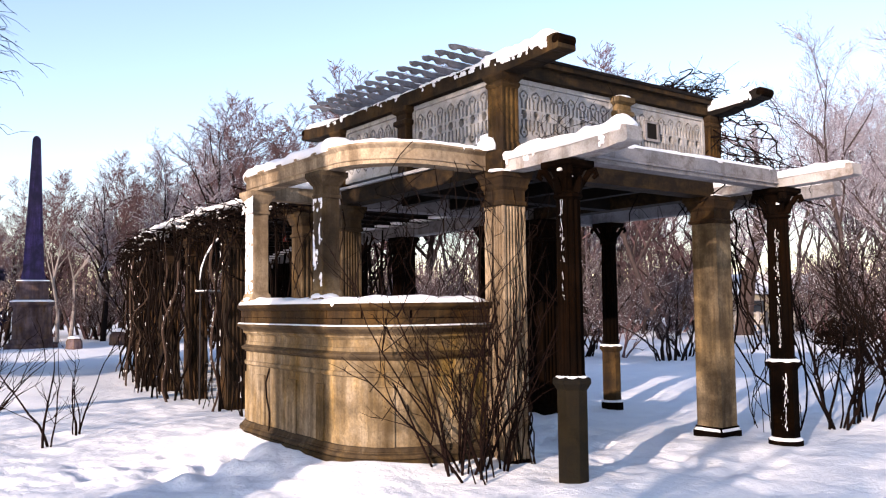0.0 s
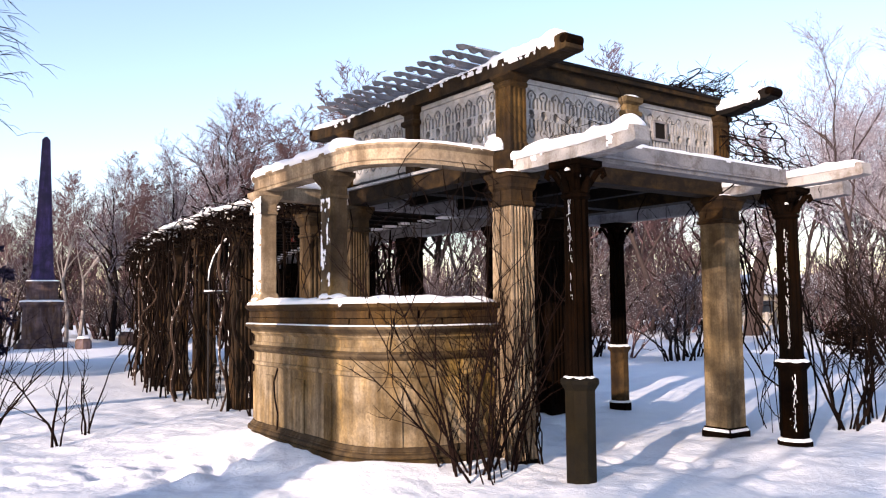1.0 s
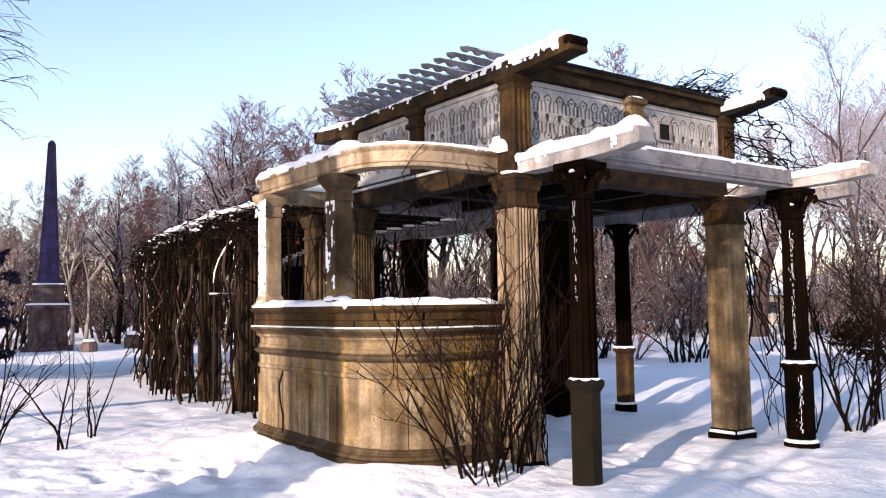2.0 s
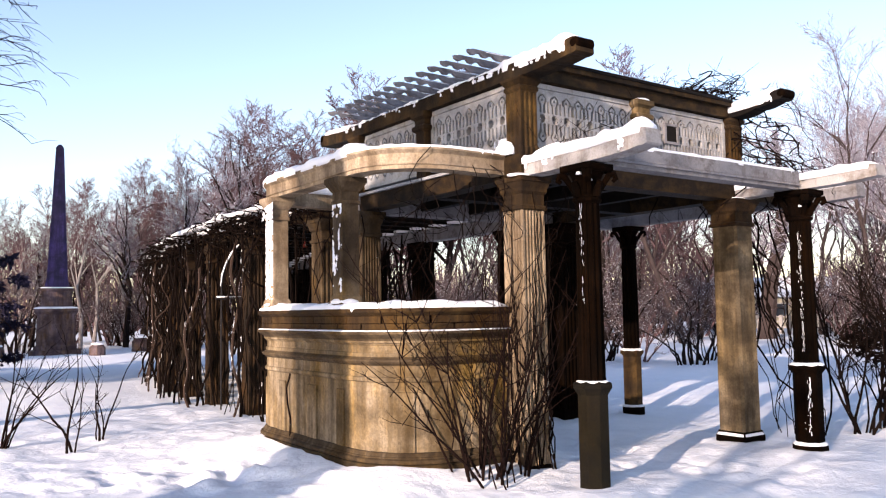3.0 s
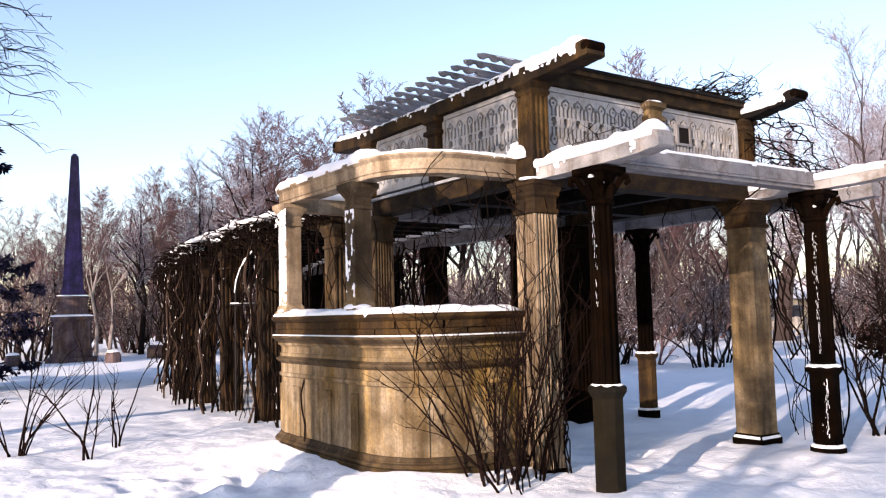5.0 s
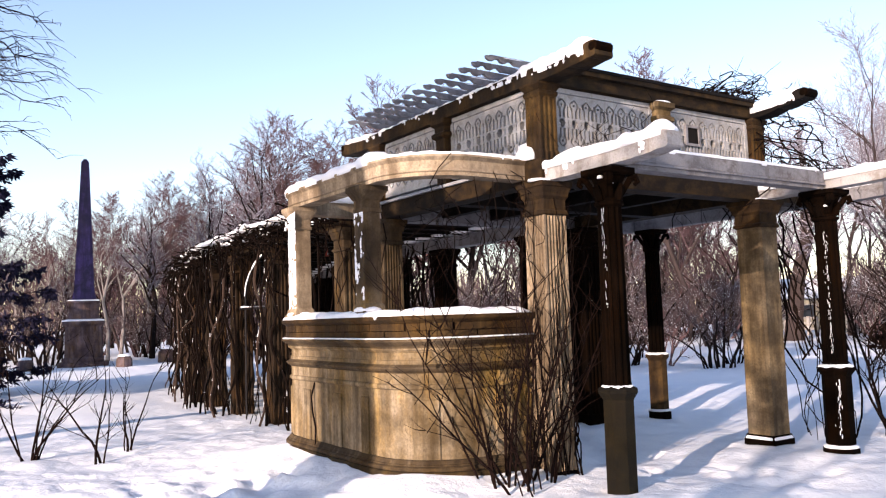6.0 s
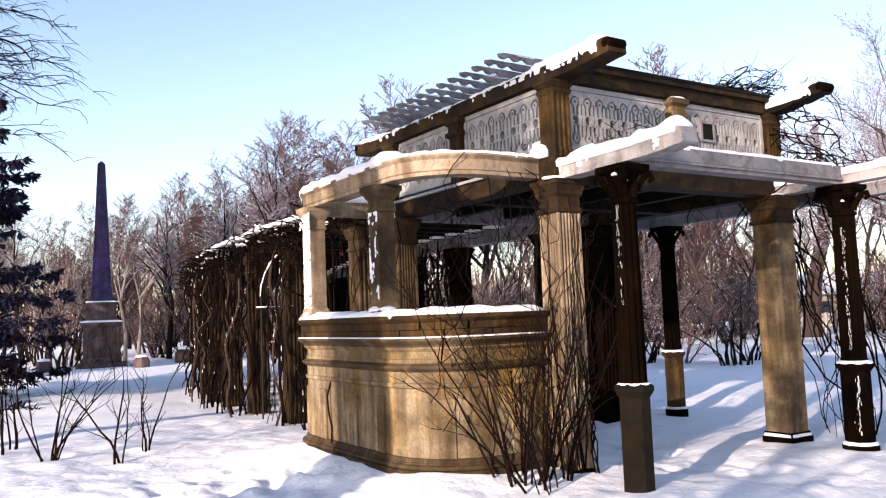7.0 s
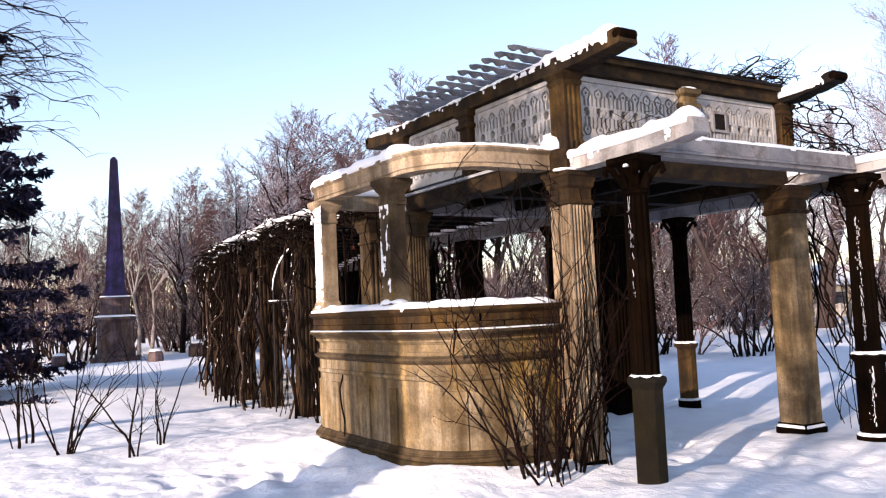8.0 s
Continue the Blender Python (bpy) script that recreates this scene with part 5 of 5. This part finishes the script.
for k in range(12):
    a = Vector((5.2 + rv.gauss(0, 0.2), 10.2 + rv.gauss(0, 0.5), 3.1))
    vf.tube(wander(a, a + Vector((rv.gauss(0, 0.2), rv.gauss(0, 0.3), -rv.uniform(1.0, 2.6))), 7, 0, 0.04, rv), 0.008, 4)
whole("vine_tangle", vf, VINE, "thin bare vines hanging inside the pavilion", "vine", "stuff")


# ------------------------------------------------------------------ spruce and the bare tree beside it
def grow_spruce(seed, height, base_r):
    rnd = random.Random(seed)
    wood, leaf = Form(), Form()
    wood.tube([(0, 0, -0.2), (0, 0, height * 0.5), (0, 0, height)], [0.2, 0.12, 0.02], 7)
    z = 0.9
    while z < height - 0.3:
        reach = base_r * (1 - z / height) ** 0.8 + 0.2
        n = rnd.randrange(6, 9)
        for k in range(n):
            a = 2 * math.pi * (k + rnd.random() * 0.7) / n
            L = reach * rnd.uniform(0.6, 1.18)
            fall = rnd.uniform(0.2, 0.42)
            out = Vector((math.cos(a), math.sin(a), 0))
            pts = [Vector((0, 0, z)) + out * L * t + Vector((0, 0, -fall * L * t + 0.20 * L * t * t)) for t in (0, 0.3, 0.6, 0.85, 1.0)]
            wood.tube(pts, [0.035, 0.028, 0.02, 0.012, 0.005], 4)
            side = Vector((-out.y, out.x, 0))
            for q in range(int(22 * L / base_r) + 10):
                # side sprays that spread and hang from the bough
                t = rnd.uniform(0.15, 1.0)
                i = min(3, int(t * 4))
                p = pts[i].lerp(pts[i + 1], t * 4 - i)
                reach2 = rnd.uniform(0.35, 0.95) * (1.25 - t)
                d = (side * rnd.choice((-1, 1)) * rnd.uniform(0.3, 1.0) + out * rnd.uniform(0.3, 0.9) + Vector((0, 0, rnd.gauss(-0.35, 0.35)))).normalized() * reach2
                wood.tube([p, p + d * 0.6, p + d + Vector((0, 0, -0.12 * reach2))], [0.012, 0.008, 0.003], 3)
                for e in range(15):
                    u = rnd.uniform(0.05, 1.05)
                    c = p + d * u + Vector((0, 0, -0.12 * reach2 * u * u))
                    tip = (d.normalized() * 0.6 + Vector((rnd.gauss(0, 0.7), rnd.gauss(0, 0.7), rnd.gauss(-0.25, 0.5)))).normalized() * rnd.uniform(0.12, 0.27)
                    w = tip.cross(Vector((rnd.gauss(0, 1), rnd.gauss(0, 1), 1))).normalized() * rnd.uniform(0.025, 0.05)
                    j = len(leaf.v)
                    leaf.v += [tuple(c), tuple(c + tip * 0.5 + w), tuple(c + tip), tuple(c + tip * 0.5 - w)]
                    leaf.f.append([j, j + 1, j + 2, j + 3])
        z += rnd.uniform(0.20, 0.46)
    ob = thing("spruce", (0, 0, 0), "dark green spruce dusted with snow", "tree")
    part("trunk", wood, BARK, ob)
    part("needles", leaf, NEEDLE, ob)
    return ob


spruce = grow_spruce(71, 16.0, 4.4)
spruce.location = (-1.05, 24.0, 0)
# unseen copy, added only to cast shade on the obelisk
copy_thing(spruce, pose(-9.5, 33.0, 0, 0, 0, 75))
rb = random.Random(6)
birch = thing("birch_tree", (-1.6, 13.2, 0), "tall bare tree with fine drooping twigs", "tree")
part("trunk", Form().tube([(-1.6, 13.2, -0.2), (-1.65, 13.2, 3), (-1.55, 13.25, 6), (-1.5, 13.2, 9), (-1.4, 13.3, 11.5)], [0.22, 0.18, 0.14, 0.09, 0.03], 9), BARK, birch)
f = Form()
for k in range(34):
    z = rb.uniform(3.6, 8.2)
    a = radians(rb.uniform(-35, 30)) if k < 24 else rb.uniform(0, 6.28)
    L = rb.uniform(1.9, 3.3)
    p = Vector((-1.58, 13.2, z))
    pts = wander(p, p + Vector((math.cos(a) * L, math.sin(a) * L, rb.uniform(-0.3, 0.7))), 9, -0.15, 0.07, rb)
    f.tube(pts, [0.028 * (1 - 0.085 * j) for j in range(10)], 4)
    for j in range(13):
        q = pts[rb.randrange(3, 10)]
        d = Vector((rb.gauss(0.42, 0.2), rb.gauss(0, 0.3), rb.gauss(-0.06, 0.16)))
        tw = wander(q, q + d, 5, -0.05, 0.03, rb)
        f.tube(tw, [0.009, 0.008, 0.007, 0.006, 0.005, 0.003], 3)
        for u in range(3):
            q2 = tw[rb.randrange(1, 6)]
            d2 = Vector((rb.gauss(0.16, 0.1), rb.gauss(0, 0.12), rb.gauss(-0.02, 0.07)))
            f.tube([q2, q2 + d2 * 0.5 + Vector((0, 0, 0.008)), q2 + d2 + Vector((0, 0, -0.05))], [0.005, 0.004, 0.002], 3)
part("crown", f, STEM, birch)

# ------------------------------------------------------------------ far things beyond the pavilion
hx, hy = heading(21.6, 66)
house = thing("ochre_house", (hx, hy, 0), "low ochre plastered house with a snowy roof beyond trees", "house")
H = pose(hx, hy, 0, 0, 0, -36.6)


def local(form_list):
    f = Form()
    for a, b2 in form_list:
        f.box(a, b2, H)
    return f


part("wall", local([((-5, 0, 0), (7, 6, 2.3))]), YELLOW_WALL, house)
f = Form()
f.rings([[H @ Vector(p) for p in ((x, -0.4, 2.3), (x, 6.4, 2.3), (x, 3, 3.9))] for x in (-5.3, 7.3)])
part("roof", f, SNOW, house, "snow-covered pitched roof")
for k in range(4):
    w = part("window", local([((-4 + k * 2.8, -0.06, 0.8), (-2.9 + k * 2.8, 0.0, 1.9))]), FENCE_PAINT, house)
    part("pane", local([((-3.9 + k * 2.8, -0.08, 0.9), (-3.0 + k * 2.8, -0.062, 1.8))]), GLASS_DARK, w)
fence = thing("park_fence", (*heading(22, 54), 0), "low pale painted fence across the snowy park", "fence")
for k in range(34):
    a = Vector(heading(17.5 + k * 0.45, 54))
    part("post", Form().box((a.x - 0.09, a.y - 0.09, -0.1), (a.x + 0.09, a.y + 0.09, 1.1)), FENCE_PAINT, fence)
for z in (0.35, 0.7, 1.0):
    part("rail", Form().tube([(*heading(17.5 + k * 0.45, 54), z) for k in range(34)], 0.06, 4), FENCE_PAINT, fence)
# leaning old trunk behind the columns
old = thing("old_lime_tree", (*heading(20.6, 46), 0), "large old leaning tree with a forked trunk", "tree")
c = Vector((*heading(20.2, 46), 0))
rgt = Vector((math.sin(radians(53.44)), -math.cos(radians(53.44)), 0))
f = Form().tube([c + Vector((0, 0, -0.2)), c + rgt * 0.1 + Vector((0, 0, 1.2)), c + rgt * 0.35 + Vector((0, 0, 3.0)), c + rgt * 0.95 + Vector((0, 0, 5.2)), c + rgt * 1.1 + Vector((0, 0, 8.0)), c + rgt * 0.9 + Vector((0, 0, 11))], [0.55, 0.42, 0.38, 0.33, 0.22, 0.08], 9)
part("trunk", f, BARK_PALE, old)
f = Form()
rl = random.Random(9)
for k in range(60):
    z = rl.uniform(3.5, 10.5)
    p = c + rgt * (0.9 if z > 4.5 else 0.5) + Vector((0, 0, z))
    d = Vector((rl.gauss(0, 1), rl.gauss(0, 1), rl.uniform(0.1, 0.9))).normalized() * rl.uniform(1.5, 4.0)
    pts = wander(p, p + d, 6, 0, 0.15, rl)
    f.tube(pts, [0.06, 0.05, 0.045, 0.035, 0.03, 0.02, 0.012], 4)
    for j in range(7):
        q = pts[rl.randrange(2, 7)]
        f.tube(wander(q, q + Vector((rl.gauss(0, 0.6), rl.gauss(0, 0.6), rl.gauss(0.3, 0.5))), 3, 0, 0.08, rl), 0.014, 3)
part("crown", f, TWIG_PALE, old)

# ------------------------------------------------------------------ trees behind the camera, whose shade falls across the parapet
oak = thing("old_oak", (-8.9, 2.27, 0), "massive old bare oak standing in snow behind the viewer", "tree")
f = Form().tube([(-8.9, 2.27, -0.3), (-8.9, 2.27, 0.6), (-8.9, 2.29, 5.0), (-8.85, 2.27, 9.0), (-8.7, 2.4, 14.0)], [0.85, 0.62, 0.59, 0.46, 0.15], 12)
part("trunk", f, BARK, oak)
f = Form()
ro = random.Random(4)
for k in range(26):
    p = Vector((-8.88, 2.4, ro.uniform(6.5, 13)))
    d = Vector((ro.gauss(0, 1), ro.gauss(0, 1), ro.uniform(0.1, 0.8))).normalized() * ro.uniform(2.0, 4.5)
    pts = wander(p, p + d, 7, 0, 0.2, ro)
    f.tube(pts, [0.12, 0.10, 0.08, 0.07, 0.05, 0.04, 0.03, 0.015], 5)
    for j in range(9):
        q = pts[ro.randrange(2, 8)]
        f.tube(wander(q, q + Vector((ro.gauss(0, 0.8), ro.gauss(0, 0.8), ro.gauss(0.3, 0.6))), 4, 0, 0.1, ro), 0.02, 3)
part("crown", f, TWIG, oak)
f = Form()
for k in range(15):
    way = -1 if k % 5 < 3 else 1
    z = 7.35 + 1.5 * ((k * 0.618) % 1.0)
    p = Vector((-8.9 + ro.gauss(0, 0.15), 2.27, z))
    q = p + Vector((ro.gauss(0, 0.9), (2.35 if way < 0 else 1.1) * way * ro.uniform(0.8, 1.05), ro.uniform(-0.1, 0.35)))
    pts = wander(p, q, 8, 0, 0.10, ro)
    f.tube(pts, [0.20, 0.17, 0.15, 0.13, 0.11, 0.09, 0.07, 0.05, 0.03], 6)
    for j in range(12):
        a = pts[ro.randrange(1, 9)]
        f.tube(wander(a, a + Vector((ro.gauss(0, 0.5), ro.gauss(0, 0.25), ro.gauss(0.1, 0.35))), 4, 0, 0.06, ro), [0.035, 0.03, 0.025, 0.018, 0.01], 4)
part("boughs", f, BARK, oak, "thick crowded boughs of the oak")
# bare trees behind the viewer, whose thin shade lies over the columns and the snow
for x, y, turn, size in ((-13.2, -3.6, 130, 0.65),):
    place(KINDS[2], x, y, turn, size)
